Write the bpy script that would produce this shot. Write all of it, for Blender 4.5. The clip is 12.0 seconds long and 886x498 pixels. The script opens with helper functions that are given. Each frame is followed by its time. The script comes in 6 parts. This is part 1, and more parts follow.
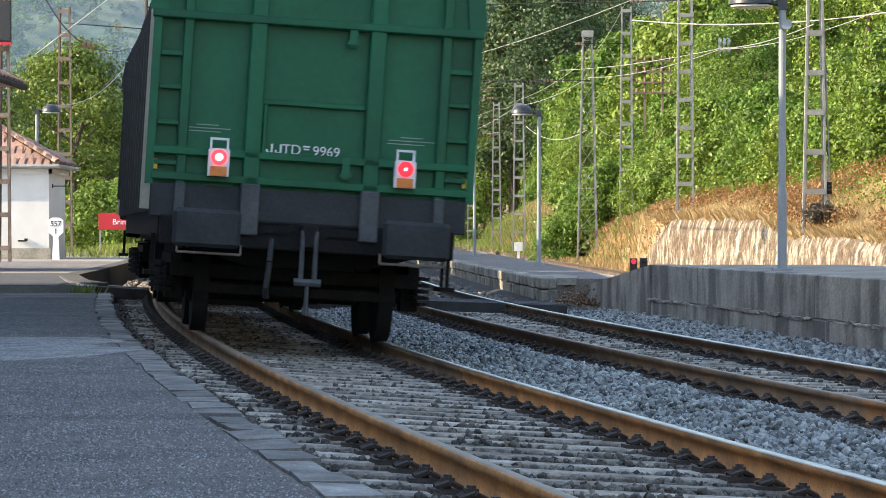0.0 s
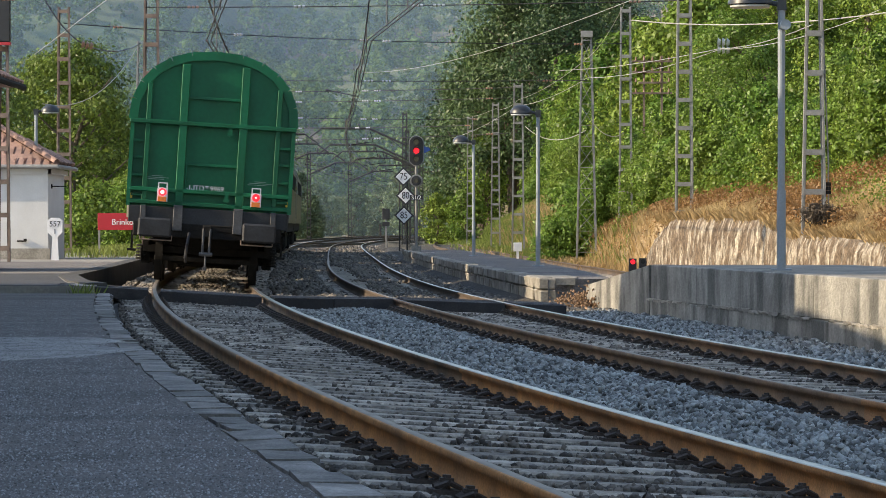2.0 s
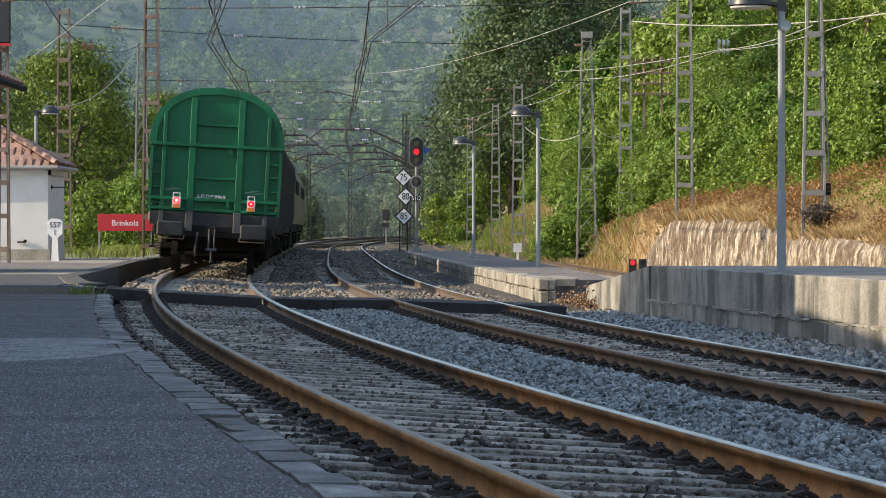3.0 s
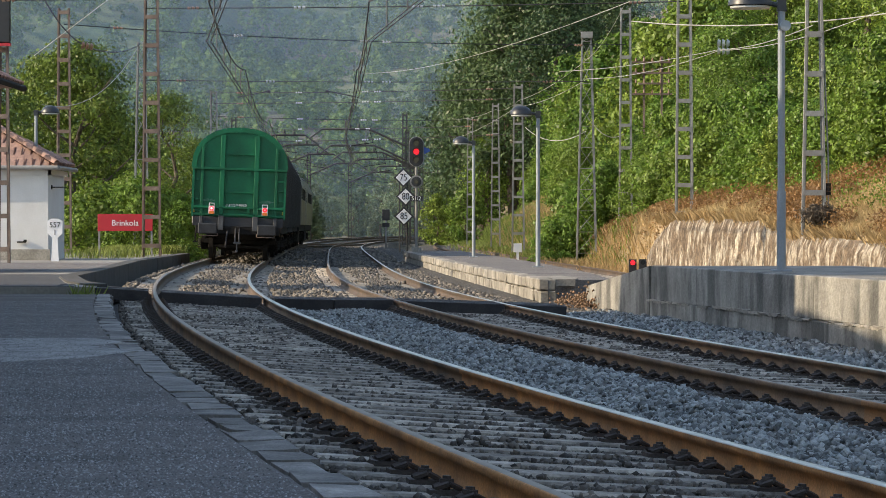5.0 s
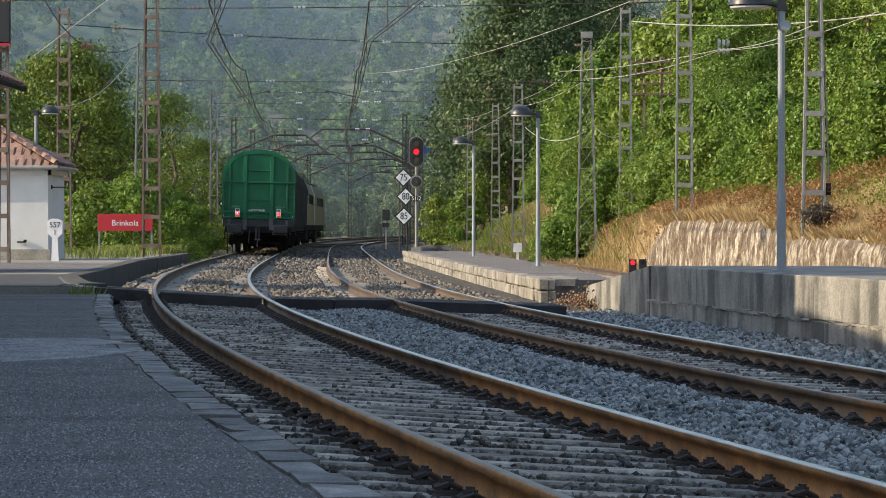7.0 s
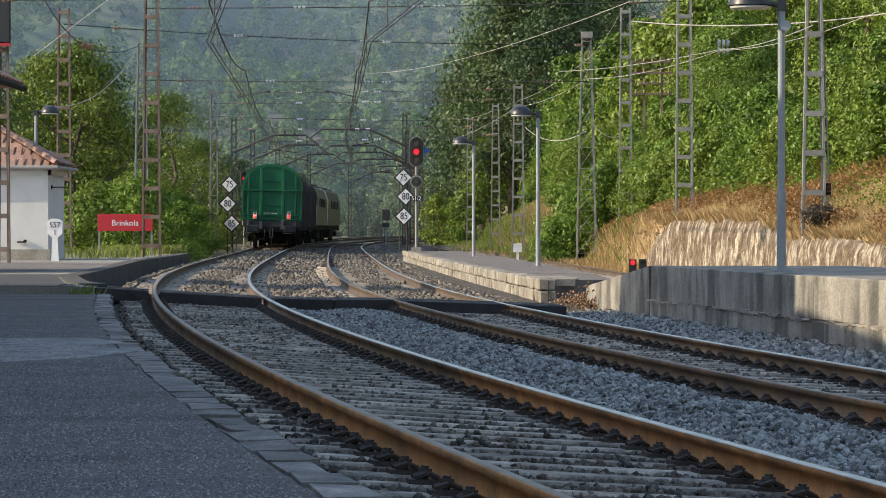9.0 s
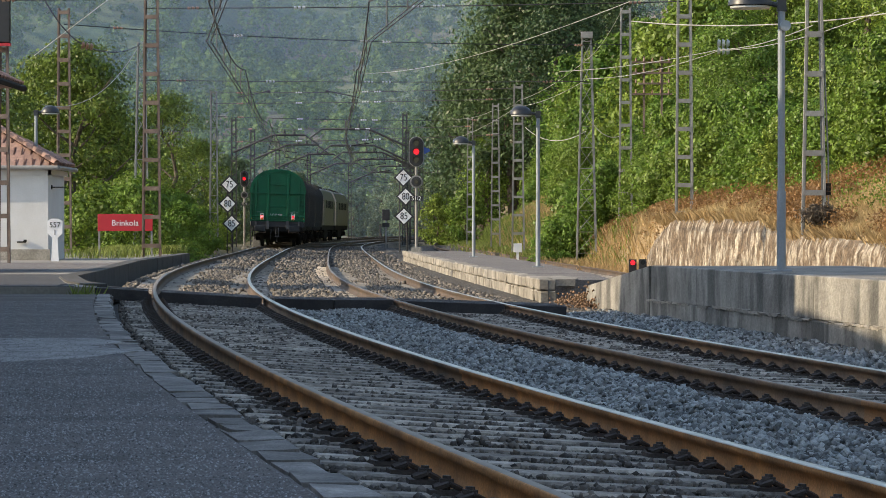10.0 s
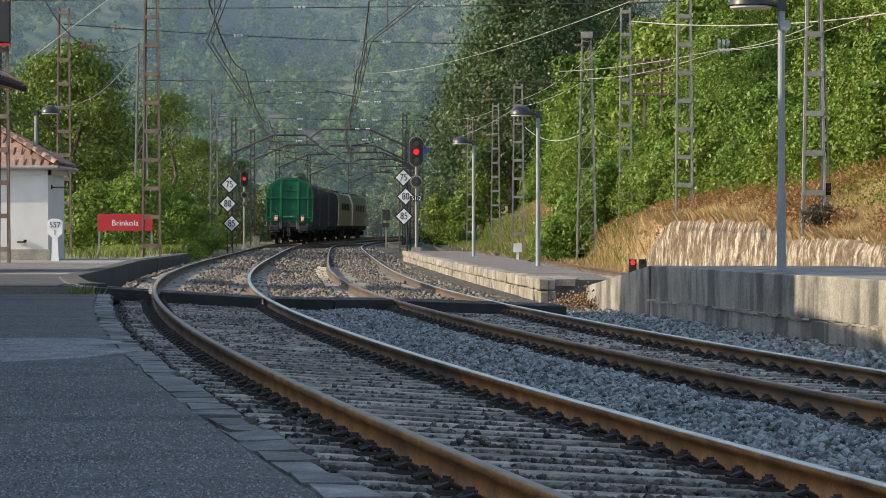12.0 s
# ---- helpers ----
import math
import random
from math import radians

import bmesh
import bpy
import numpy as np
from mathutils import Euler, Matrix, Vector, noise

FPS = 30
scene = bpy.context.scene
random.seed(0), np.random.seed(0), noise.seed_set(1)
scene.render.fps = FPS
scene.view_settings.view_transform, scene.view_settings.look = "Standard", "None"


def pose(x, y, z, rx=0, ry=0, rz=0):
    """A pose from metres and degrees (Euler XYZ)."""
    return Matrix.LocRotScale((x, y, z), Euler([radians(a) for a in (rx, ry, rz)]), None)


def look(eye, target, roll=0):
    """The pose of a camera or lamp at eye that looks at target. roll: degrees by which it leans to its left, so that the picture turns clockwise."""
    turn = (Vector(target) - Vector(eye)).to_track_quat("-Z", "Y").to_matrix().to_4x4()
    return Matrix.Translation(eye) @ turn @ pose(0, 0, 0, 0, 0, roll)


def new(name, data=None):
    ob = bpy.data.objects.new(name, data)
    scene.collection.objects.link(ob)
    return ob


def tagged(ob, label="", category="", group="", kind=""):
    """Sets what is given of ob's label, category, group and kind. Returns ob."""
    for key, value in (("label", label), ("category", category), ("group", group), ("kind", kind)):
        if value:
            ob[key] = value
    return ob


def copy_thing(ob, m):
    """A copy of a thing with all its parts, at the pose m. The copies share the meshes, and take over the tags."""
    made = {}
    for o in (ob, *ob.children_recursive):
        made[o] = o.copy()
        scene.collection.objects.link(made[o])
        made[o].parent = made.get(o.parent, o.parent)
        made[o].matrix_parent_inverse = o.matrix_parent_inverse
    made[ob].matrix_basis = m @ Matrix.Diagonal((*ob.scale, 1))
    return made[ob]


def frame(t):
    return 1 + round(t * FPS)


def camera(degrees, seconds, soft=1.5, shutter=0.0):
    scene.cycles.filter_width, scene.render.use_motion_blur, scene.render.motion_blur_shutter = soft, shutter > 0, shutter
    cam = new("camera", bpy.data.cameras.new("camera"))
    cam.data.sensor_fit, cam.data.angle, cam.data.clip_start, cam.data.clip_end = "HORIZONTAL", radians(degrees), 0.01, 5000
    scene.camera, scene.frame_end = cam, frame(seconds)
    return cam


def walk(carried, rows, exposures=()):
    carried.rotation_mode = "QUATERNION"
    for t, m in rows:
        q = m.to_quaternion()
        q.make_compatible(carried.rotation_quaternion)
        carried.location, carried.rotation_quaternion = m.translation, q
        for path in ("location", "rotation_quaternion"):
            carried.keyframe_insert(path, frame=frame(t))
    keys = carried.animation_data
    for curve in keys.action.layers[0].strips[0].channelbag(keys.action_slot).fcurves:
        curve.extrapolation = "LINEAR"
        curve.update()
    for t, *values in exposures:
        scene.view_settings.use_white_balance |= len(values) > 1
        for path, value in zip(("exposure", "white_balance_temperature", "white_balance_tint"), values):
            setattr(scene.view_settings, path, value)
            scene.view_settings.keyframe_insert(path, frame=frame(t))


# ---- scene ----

# ---------- camera ----------
EYE = (0.0, 0.0, 1.044)
PITCH = 0.4258
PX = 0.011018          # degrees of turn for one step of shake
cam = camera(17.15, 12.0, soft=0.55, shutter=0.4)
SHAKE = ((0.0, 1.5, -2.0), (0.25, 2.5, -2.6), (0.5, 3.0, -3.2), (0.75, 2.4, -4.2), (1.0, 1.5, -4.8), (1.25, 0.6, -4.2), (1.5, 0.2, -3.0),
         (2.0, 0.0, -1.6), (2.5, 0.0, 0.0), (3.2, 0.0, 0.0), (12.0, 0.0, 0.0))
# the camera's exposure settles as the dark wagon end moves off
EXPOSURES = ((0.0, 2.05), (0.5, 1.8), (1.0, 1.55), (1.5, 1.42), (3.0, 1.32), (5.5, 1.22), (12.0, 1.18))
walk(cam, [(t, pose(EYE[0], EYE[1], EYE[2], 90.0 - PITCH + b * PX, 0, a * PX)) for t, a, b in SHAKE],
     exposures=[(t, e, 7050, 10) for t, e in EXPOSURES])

# ---------- world, sun, exposure ----------
SUN_TRAVEL = Vector((0.86, 0.16, -0.42)).normalized()
world = bpy.data.worlds.new("world")
scene.world = world
world.use_nodes = True
wn = world.node_tree
sky = wn.nodes.new("ShaderNodeTexSky")
sky.sky_type = "NISHITA"
sky.sun_disc = False
sky.sun_elevation = math.asin(-SUN_TRAVEL.z)
sky.sun_rotation = math.atan2(-SUN_TRAVEL.x, -SUN_TRAVEL.y)
wn.links.new(sky.outputs[0], wn.nodes["Background"].inputs[0])
wn.nodes["Background"].inputs[1].default_value = 0.142
sun = new("sun", bpy.data.lights.new("sun", "SUN"))
sun.data.energy, sun.data.angle, sun.data.color = 2.6, radians(0.6), (1.0, 0.86, 0.66)
sun.matrix_world = look((0, 0, 60), Vector((0, 0, 60)) + SUN_TRAVEL)


# ---------- materials ----------
def material(name, color, rough=0.8, metal=0.0, vary=0.25, scale=6.0, bump=0.2, fine=60.0, second=None, second_amount=0.35,
             second_scale=1.5, spec=0.5, island=0.0, objvar=0.0, bump_dist=0.01, streak=1.0, edge=(0.45, 0.62), along=(1.0, 1.0)):
    """Base colour varied at two scales, a second colour in patches, fine relief."""
    m = bpy.data.materials.new(name)
    m.use_nodes = True
    nt = m.node_tree
    b = nt.nodes["Principled BSDF"]
    b.inputs["Roughness"].default_value, b.inputs["Metallic"].default_value = rough, metal
    b.inputs["Specular IOR Level"].default_value = spec
    shift = nt.nodes.new("ShaderNodeVectorMath")
    shift.operation = "MULTIPLY_ADD"
    shift.inputs[1].default_value = (37.0, 23.0, 11.0)
    nt.links.new(nt.nodes.new("ShaderNodeObjectInfo").outputs["Random"], shift.inputs[0])
    nt.links.new(nt.nodes.new("ShaderNodeTexCoord").outputs["Object"], shift.inputs[2])
    co = shift.outputs[0]

    def tex(sc, detail=4.0, squeeze=1.0):
        n = nt.nodes.new("ShaderNodeTexNoise")
        n.inputs["Scale"].default_value, n.inputs["Detail"].default_value = sc, detail
        if squeeze != 1.0:
            mp = nt.nodes.new("ShaderNodeMapping")
            mp.inputs["Scale"].default_value = (along[0], along[1], squeeze)
            nt.links.new(co, mp.inputs["Vector"])
            nt.links.new(mp.outputs[0], n.inputs["Vector"])
        else:
            nt.links.new(co, n.inputs["Vector"])
        return n.outputs["Fac"]

    def mul(a, bval):
        n = nt.nodes.new("ShaderNodeMath")
        n.operation = "MULTIPLY"
        nt.links.new(a, n.inputs[0])
        if isinstance(bval, float):
            n.inputs[1].default_value = bval
        else:
            nt.links.new(bval, n.inputs[1])
        return n.outputs[0]

    def ramp(fac, lo, hi, a, c):
        n = nt.nodes.new("ShaderNodeMapRange")
        n.inputs[1].default_value, n.inputs[2].default_value, n.inputs[3].default_value, n.inputs[4].default_value = lo, hi, a, c
        nt.links.new(fac, n.inputs[0])
        return n.outputs[0]
    value = mul(ramp(tex(scale), 0.3, 0.7, 1 - vary, 1 + vary), ramp(tex(fine, 2.0), 0.25, 0.75, 1 - vary * 0.8, 1 + vary * 0.8))
    if island:
        g = nt.nodes.new("ShaderNodeNewGeometry")
        value = mul(value, ramp(g.outputs["Random Per Island"], 0, 1, 1 - island, 1 + island))
    if objvar:
        g = nt.nodes.new("ShaderNodeObjectInfo")
        value = mul(value, ramp(g.outputs["Random"], 0, 1, 1 - objvar, 1 + objvar))
    mix = nt.nodes.new("ShaderNodeMix")
    mix.data_type = "RGBA"
    mix.inputs[6].default_value = (*color, 1)
    mix.inputs[7].default_value = (*(second or color), 1)
    nt.links.new(ramp(tex(second_scale, 8.0, streak), edge[0], edge[1], 0.0, second_amount if second else 0.0), mix.inputs[0])
    hsv = nt.nodes.new("ShaderNodeHueSaturation")
    nt.links.new(mix.outputs[2], hsv.inputs["Color"])
    nt.links.new(value, hsv.inputs["Value"])
    nt.links.new(hsv.outputs[0], b.inputs["Base Color"])
    if bump:
        bp = nt.nodes.new("ShaderNodeBump")
        bp.inputs["Strength"].default_value, bp.inputs["Distance"].default_value = bump, bump_dist
        nt.links.new(tex(fine, 3.0), bp.inputs["Height"])
        nt.links.new(bp.outputs[0], b.inputs["Normal"])
    return m


def leaf_material(name, color, second, spread=0.45, through_light=0.35, shine=0.04):
    m = bpy.data.materials.new(name)
    m.use_nodes = True
    nt = m.node_tree
    nt.nodes.remove(nt.nodes["Principled BSDF"])
    g = nt.nodes.new("ShaderNodeNewGeometry")
    info = nt.nodes.new("ShaderNodeObjectInfo")
    mix = nt.nodes.new("ShaderNodeMix")
    mix.data_type = "RGBA"
    mix.inputs[6].default_value, mix.inputs[7].default_value = (*color, 1), (*second, 1)
    noise_tex = nt.nodes.new("ShaderNodeTexNoise")
    noise_tex.inputs["Scale"].default_value = 0.5
    nt.links.new(nt.nodes.new("ShaderNodeTexCoord").outputs["Object"], noise_tex.inputs["Vector"])
    add = nt.nodes.new("ShaderNodeMath")
    add.operation = "MULTIPLY_ADD"
    nt.links.new(info.outputs["Random"], add.inputs[0])
    add.inputs[1].default_value = 0.8
    nt.links.new(noise_tex.outputs["Fac"], add.inputs[2])
    sub = nt.nodes.new("ShaderNodeMath")
    sub.operation = "SUBTRACT"
    nt.links.new(add.outputs[0], sub.inputs[0])
    sub.inputs[1].default_value = 0.38
    nt.links.new(sub.outputs[0], mix.inputs[0])
    rng = nt.nodes.new("ShaderNodeMapRange")
    rng.inputs[3].default_value, rng.inputs[4].default_value = 1 - spread, 1 + spread
    nt.links.new(g.outputs["Random Per Island"], rng.inputs[0])
    hsv = nt.nodes.new("ShaderNodeHueSaturation")
    nt.links.new(mix.outputs[2], hsv.inputs["Color"])
    nt.links.new(rng.outputs[0], hsv.inputs["Value"])
    d, tl, gl = nt.nodes.new("ShaderNodeBsdfDiffuse"), nt.nodes.new("ShaderNodeBsdfTranslucent"), nt.nodes.new("ShaderNodeBsdfGlossy")
    gl.inputs["Roughness"].default_value = 0.45
    gl.inputs["Color"].default_value = (0.5, 0.5, 0.5, 1)
    for n in (d, tl):
        nt.links.new(hsv.outputs[0], n.inputs["Color"])
    ms, ms2 = nt.nodes.new("ShaderNodeMixShader"), nt.nodes.new("ShaderNodeMixShader")
    ms.inputs[0].default_value, ms2.inputs[0].default_value = through_light, shine
    nt.links.new(d.outputs[0], ms.inputs[1])
    nt.links.new(tl.outputs[0], ms.inputs[2])
    nt.links.new(ms.outputs[0], ms2.inputs[1])
    nt.links.new(gl.outputs[0], ms2.inputs[2])
    nt.links.new(ms2.outputs[0], nt.nodes["Material Output"].inputs[0])
    return m


def glow(name, color, strength):
    m = bpy.data.materials.new(name)
    m.use_nodes = True
    b = m.node_tree.nodes["Principled BSDF"]
    b.inputs["Base Color"].default_value = (*color, 1)
    b.inputs["Emission Color"].default_value = (*color, 1)
    b.inputs["Emission Strength"].default_value = strength
    return m


ASPHALT = material("asphalt", (0.197, 0.181, 0.17), 0.9, vary=0.34, scale=48, fine=130, bump=1.0, bump_dist=0.012, second=(0.122, 0.113, 0.109), second_amount=0.75, second_scale=0.7, spec=0.3, streak=0.9, along=(0.5, 2.4))
# a darker asphalt for the apron behind the step
DARK_ASPHALT = material("dark_asphalt", (0.055, 0.054, 0.056), 0.85, vary=0.3, scale=20, fine=70, bump=0.8, bump_dist=0.015, second=(0.085, 0.083, 0.083), second_scale=0.6)
ASPHALT_PALE = material("asphalt_pale", (0.38, 0.368, 0.355), 0.9, vary=0.34, scale=40, fine=110, bump=1.0, bump_dist=0.012, second=(0.2, 0.195, 0.19), second_scale=3.2, second_amount=0.7)
GRIT = material("asphalt_grit", (0.24, 0.236, 0.232), 0.75, vary=0.2, scale=3, fine=40, bump=0, island=0.75)
PAVING = material("paving", (0.25, 0.235, 0.21), 0.9, vary=0.2, scale=0.8, fine=20, second=(0.2, 0.19, 0.17))
KERB = material("kerb_stone", (0.16, 0.148, 0.137), 0.75, vary=0.3, scale=6, fine=55, bump=0.9, second=(0.28, 0.258, 0.235), second_amount=0.6, second_scale=5, objvar=0.4)
CONCRETE = material("concrete", (0.285, 0.272, 0.24), 0.92, vary=0.25, scale=2.2, fine=24, bump=0.8, bump_dist=0.02, second=(0.10, 0.098, 0.088), second_amount=0.85, second_scale=3.3, streak=0.2, edge=(0.43, 0.6), along=(0.8, 0.8))
# damp concrete, with the edge wall's shade painted into the colour
CONCRETE_SHADED = material("damp_shaded_concrete", (0.06, 0.058, 0.055), 0.9, vary=0.3, scale=3, fine=25, bump=0.5, second=(0.035, 0.035, 0.032), second_scale=1.5)
CONCRETE_PALE = material("concrete_pale", (0.25, 0.23, 0.195), 0.9, vary=0.32, scale=2, fine=25, bump=0.5, second=(0.2, 0.185, 0.155), second_scale=1.5, second_amount=0.6, objvar=0.2)
BALLAST_GROUND = material("ballast_bed", (0.055, 0.052, 0.048), 0.95, vary=0.4, scale=14, fine=40, bump=1.0, bump_dist=0.03, second=(0.08, 0.068, 0.055), second_scale=0.7)
STONE = material("ballast_stone", (0.222, 0.232, 0.222), 0.5, vary=0.25, scale=14, fine=90, bump=0.4, island=0.8)
STONE_BROWN = material("ballast_stone_brown", (0.112, 0.096, 0.08), 0.85, vary=0.2, scale=9, fine=70, bump=0.3, island=0.7)
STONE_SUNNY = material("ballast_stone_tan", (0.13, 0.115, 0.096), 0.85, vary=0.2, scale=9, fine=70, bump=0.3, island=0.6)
SLEEPER = material("weathered_sleeper", (0.36, 0.32, 0.268), 0.9, vary=0.32, scale=9, fine=45, bump=0.9, second=(0.13, 0.11, 0.09), second_scale=4, second_amount=0.65, objvar=0.3)
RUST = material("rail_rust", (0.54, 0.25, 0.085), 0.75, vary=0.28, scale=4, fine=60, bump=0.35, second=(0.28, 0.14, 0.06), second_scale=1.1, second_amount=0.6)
RUST_MID = material("rail_rust_brown", (0.27, 0.16, 0.085), 0.72, vary=0.28, scale=4, fine=60, bump=0.3, second=(0.13, 0.085, 0.055), second_scale=0.9, second_amount=0.8)
RUST_DARK = material("rail_rust_dark", (0.07, 0.05, 0.036), 0.75, vary=0.25, scale=3, fine=40, bump=0.3, second=(0.12, 0.08, 0.05), second_scale=0.6, second_amount=0.5)
SAND = material("sandy_fines", (0.25, 0.22, 0.175), 0.95, vary=0.25, scale=3, fine=30, bump=0.7, bump_dist=0.02, second=(0.13, 0.112, 0.09), second_scale=1.3, second_amount=0.7)
STEEL = material("running_surface", (0.47, 0.43, 0.38), 0.34, metal=1.0, vary=0.15, scale=4, fine=80, bump=0.04)
STEEL_DULL = material("dull_running_surface", (0.25, 0.205, 0.16), 0.55, metal=0.7, vary=0.2, scale=4, fine=60, bump=0.06)
CLIP = material("rail_clip_iron", (0.055, 0.042, 0.035), 0.7, vary=0.3, scale=20, fine=90, bump=0.4)
TIMBER = material("tarred_timber", (0.035, 0.032, 0.033), 0.8, vary=0.3, scale=4, fine=35, bump=0.5, objvar=0.25)
GRASS_GROUND = material("earth", (0.14, 0.12, 0.07), 1.0, vary=0.35, scale=1, fine=12, bump=0.8, bump_dist=0.05, second=(0.07, 0.09, 0.03), second_scale=0.2, second_amount=0.7)
DRY_GROUND = material("dry_bank", (0.36, 0.26, 0.14), 1.0, vary=0.3, scale=1.5, fine=14, bump=0.8, bump_dist=0.05, second=(0.2, 0.13, 0.075), second_scale=0.5)
BANK_ROCK = material("lime_streaked_stone", (0.37, 0.325, 0.255), 0.95, vary=0.45, scale=4.5, fine=18, bump=1.0, bump_dist=0.06, second=(0.11, 0.074, 0.044), second_scale=2.6, second_amount=0.92, streak=0.55, edge=(0.39, 0.52), along=(0.8, 1.1))
HILL_GROUND = material("far_hill_ground", (0.10, 0.14, 0.06), 1.0, vary=0.2, scale=0.05, fine=0.4, bump=0, second=(0.16, 0.11, 0.09), second_scale=0.012, second_amount=0.7)
WHITE_WALL = material("white_render", (0.62, 0.62, 0.61), 0.9, vary=0.05, scale=1.5, fine=30, bump=0.25, second=(0.52, 0.51, 0.49), second_scale=0.8)
TILE = material("terracotta_tile", (0.30, 0.185, 0.145), 0.85, vary=0.25, scale=6, fine=40, bump=0.4, objvar=0.4, second=(0.19, 0.115, 0.09), second_scale=3)
GREEN = material("green_wagon_paint", (0.003, 0.118, 0.052), 0.45, vary=0.12, scale=1.2, fine=14, bump=0.08, second=(0.005, 0.075, 0.034), second_scale=0.9, second_amount=0.65, spec=0.3, streak=0.5)
GREY_PAINT = material("dark_grey_frame_paint", (0.03, 0.032, 0.036), 0.6, vary=0.25, scale=3, fine=30, bump=0.2, second=(0.018, 0.017, 0.016), second_scale=2, spec=0.3)
FOOT_GREY = material("worn_grey_paint", (0.062, 0.065, 0.07), 0.6, vary=0.25, scale=4, fine=30, bump=0.2, second=(0.035, 0.034, 0.033), second_scale=3)
DARK_IRON = material("grimy_iron", (0.016, 0.015, 0.014), 0.85, vary=0.3, scale=6, fine=40, bump=0.3, spec=0.2)
TARP = material("grey_hood_tarpaulin", (0.18, 0.172, 0.16), 0.6, vary=0.25, scale=1.0, fine=8, bump=0.5, bump_dist=0.04, second=(0.075, 0.07, 0.064), second_scale=1.6, second_amount=0.7, streak=0.3)
CREAM = material("cream_strap", (0.5, 0.46, 0.36), 0.7, vary=0.15, scale=2, fine=20, bump=0.2)
OCHRE = material("ochre_rubble", (0.2, 0.125, 0.075), 0.9, vary=0.25, scale=6, fine=50, bump=0.4, island=0.5)
TARP_PALE = material("pale_hood_tarpaulin", (0.27, 0.265, 0.25), 0.6, vary=0.2, scale=1.0, fine=8, bump=0.4, bump_dist=0.03, second=(0.16, 0.15, 0.14), second_scale=1.6, streak=0.3)
RIB = material("hood_rib_strap", (0.05, 0.046, 0.042), 0.7, vary=0.2, scale=2, fine=12, bump=0.2)
GALV = material("galvanised_steel", (0.27, 0.265, 0.25), 0.6, metal=0.2, vary=0.18, scale=3, fine=30, bump=0.1, second=(0.19, 0.175, 0.16), second_scale=1.5, second_amount=0.6)
DARK_STEEL = material("dark_weathered_steel", (0.05, 0.048, 0.044), 0.65, metal=0.2, vary=0.2, scale=3, fine=30, bump=0.1)
RUSTY_MAST = material("brown_primer_steel", (0.15, 0.105, 0.08), 0.75, vary=0.2, scale=3, fine=30, bump=0.15, second=(0.28, 0.22, 0.18), second_scale=1.2)
LAMP_GREY = material("grey_blue_lamp_paint", (0.26, 0.29, 0.31), 0.5, vary=0.1, scale=2, fine=30, bump=0.05)
LAMP_HOOD = material("dark_lamp_hood", (0.028, 0.03, 0.034), 0.4, vary=0.15, scale=4, fine=40, bump=0.05)
BLACK = material("black_signal_paint", (0.02, 0.02, 0.022), 0.5, vary=0.2, scale=5, fine=40, bump=0.05)
WHITE = material("white_sign_paint", (0.75, 0.75, 0.76), 0.5, vary=0.05, scale=5, fine=40, bump=0.03)
RED_SIGN = material("red_sign_panel", (0.42, 0.02, 0.03), 0.45, vary=0.08, scale=2, fine=30, bump=0.03)
BLUE = material("blue_plate", (0.05, 0.12, 0.4), 0.5, vary=0.1, scale=5, fine=40, bump=0.03)
ORANGE = material("orange_reflector", (0.75, 0.2, 0.03), 0.4, vary=0.1, scale=8, fine=40, bump=0.03)
YELLOW = material("yellow_paint", (0.6, 0.42, 0.04), 0.5, vary=0.1, scale=3, fine=30, bump=0.05)
LOCO_GREY = material("locomotive_grey_paint", (0.155, 0.149, 0.135), 0.5, vary=0.18, scale=1.5, fine=20, bump=0.05, second=(0.105, 0.098, 0.087), second_scale=0.8)
LOCO_YELLOW = material("locomotive_ochre_paint", (0.15, 0.138, 0.09), 0.5, vary=0.18, scale=1.5, fine=20, bump=0.05, second=(0.11, 0.1, 0.07), second_scale=0.8)
DARK_GLASS = material("dark_window_glass", (0.015, 0.018, 0.02), 0.08, vary=0.05, scale=2, fine=10, bump=0)
WIRE = material("wire_metal", (0.035, 0.033, 0.031), 0.6, metal=0.2, vary=0.1, scale=3, fine=30, bump=0)
CABLE_PALE = material("pale_cable", (0.33, 0.32, 0.29), 0.6, vary=0.1, scale=3, fine=30, bump=0)
CERAMIC = material("brown_insulator", (0.26, 0.15, 0.10), 0.3, vary=0.1, scale=9, fine=40, bump=0)
GLASS_INS = material("pale_insulator", (0.42, 0.44, 0.43), 0.25, vary=0.1, scale=9, fine=40, bump=0)
BARK = material("bark", (0.10, 0.08, 0.06), 0.95, vary=0.35, scale=5, fine=25, bump=0.8)
FADED = material("faded_notice_paint", (0.25, 0.36, 0.31), 0.7, vary=0.2, scale=8, fine=60, bump=0)
RED_GLOW = glow("red_lamp_lens", (1.0, 0.02, 0.03), 1.3)
RED_GLOW_SOFT = glow("red_signal_lens", (1.0, 0.015, 0.03), 0.5)
TAIL_GLOW = glow("tail_lamp_centre", (1.0, 0.3, 0.3), 1.5)
LEAF_BANK = leaf_material("bank_foliage", (0.075, 0.15, 0.024), (0.2, 0.265, 0.045), spread=0.5)
LEAF_DARK = leaf_material("shade_foliage", (0.05, 0.088, 0.038), (0.08, 0.122, 0.046))
LEAF_LEFT = leaf_material("ash_foliage", (0.075, 0.13, 0.022), (0.125, 0.17, 0.03))
LEAF_BRIGHT = leaf_material("young_foliage", (0.11, 0.2, 0.03), (0.16, 0.23, 0.04))
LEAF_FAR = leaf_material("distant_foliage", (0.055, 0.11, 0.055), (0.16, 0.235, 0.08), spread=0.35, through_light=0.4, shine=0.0)
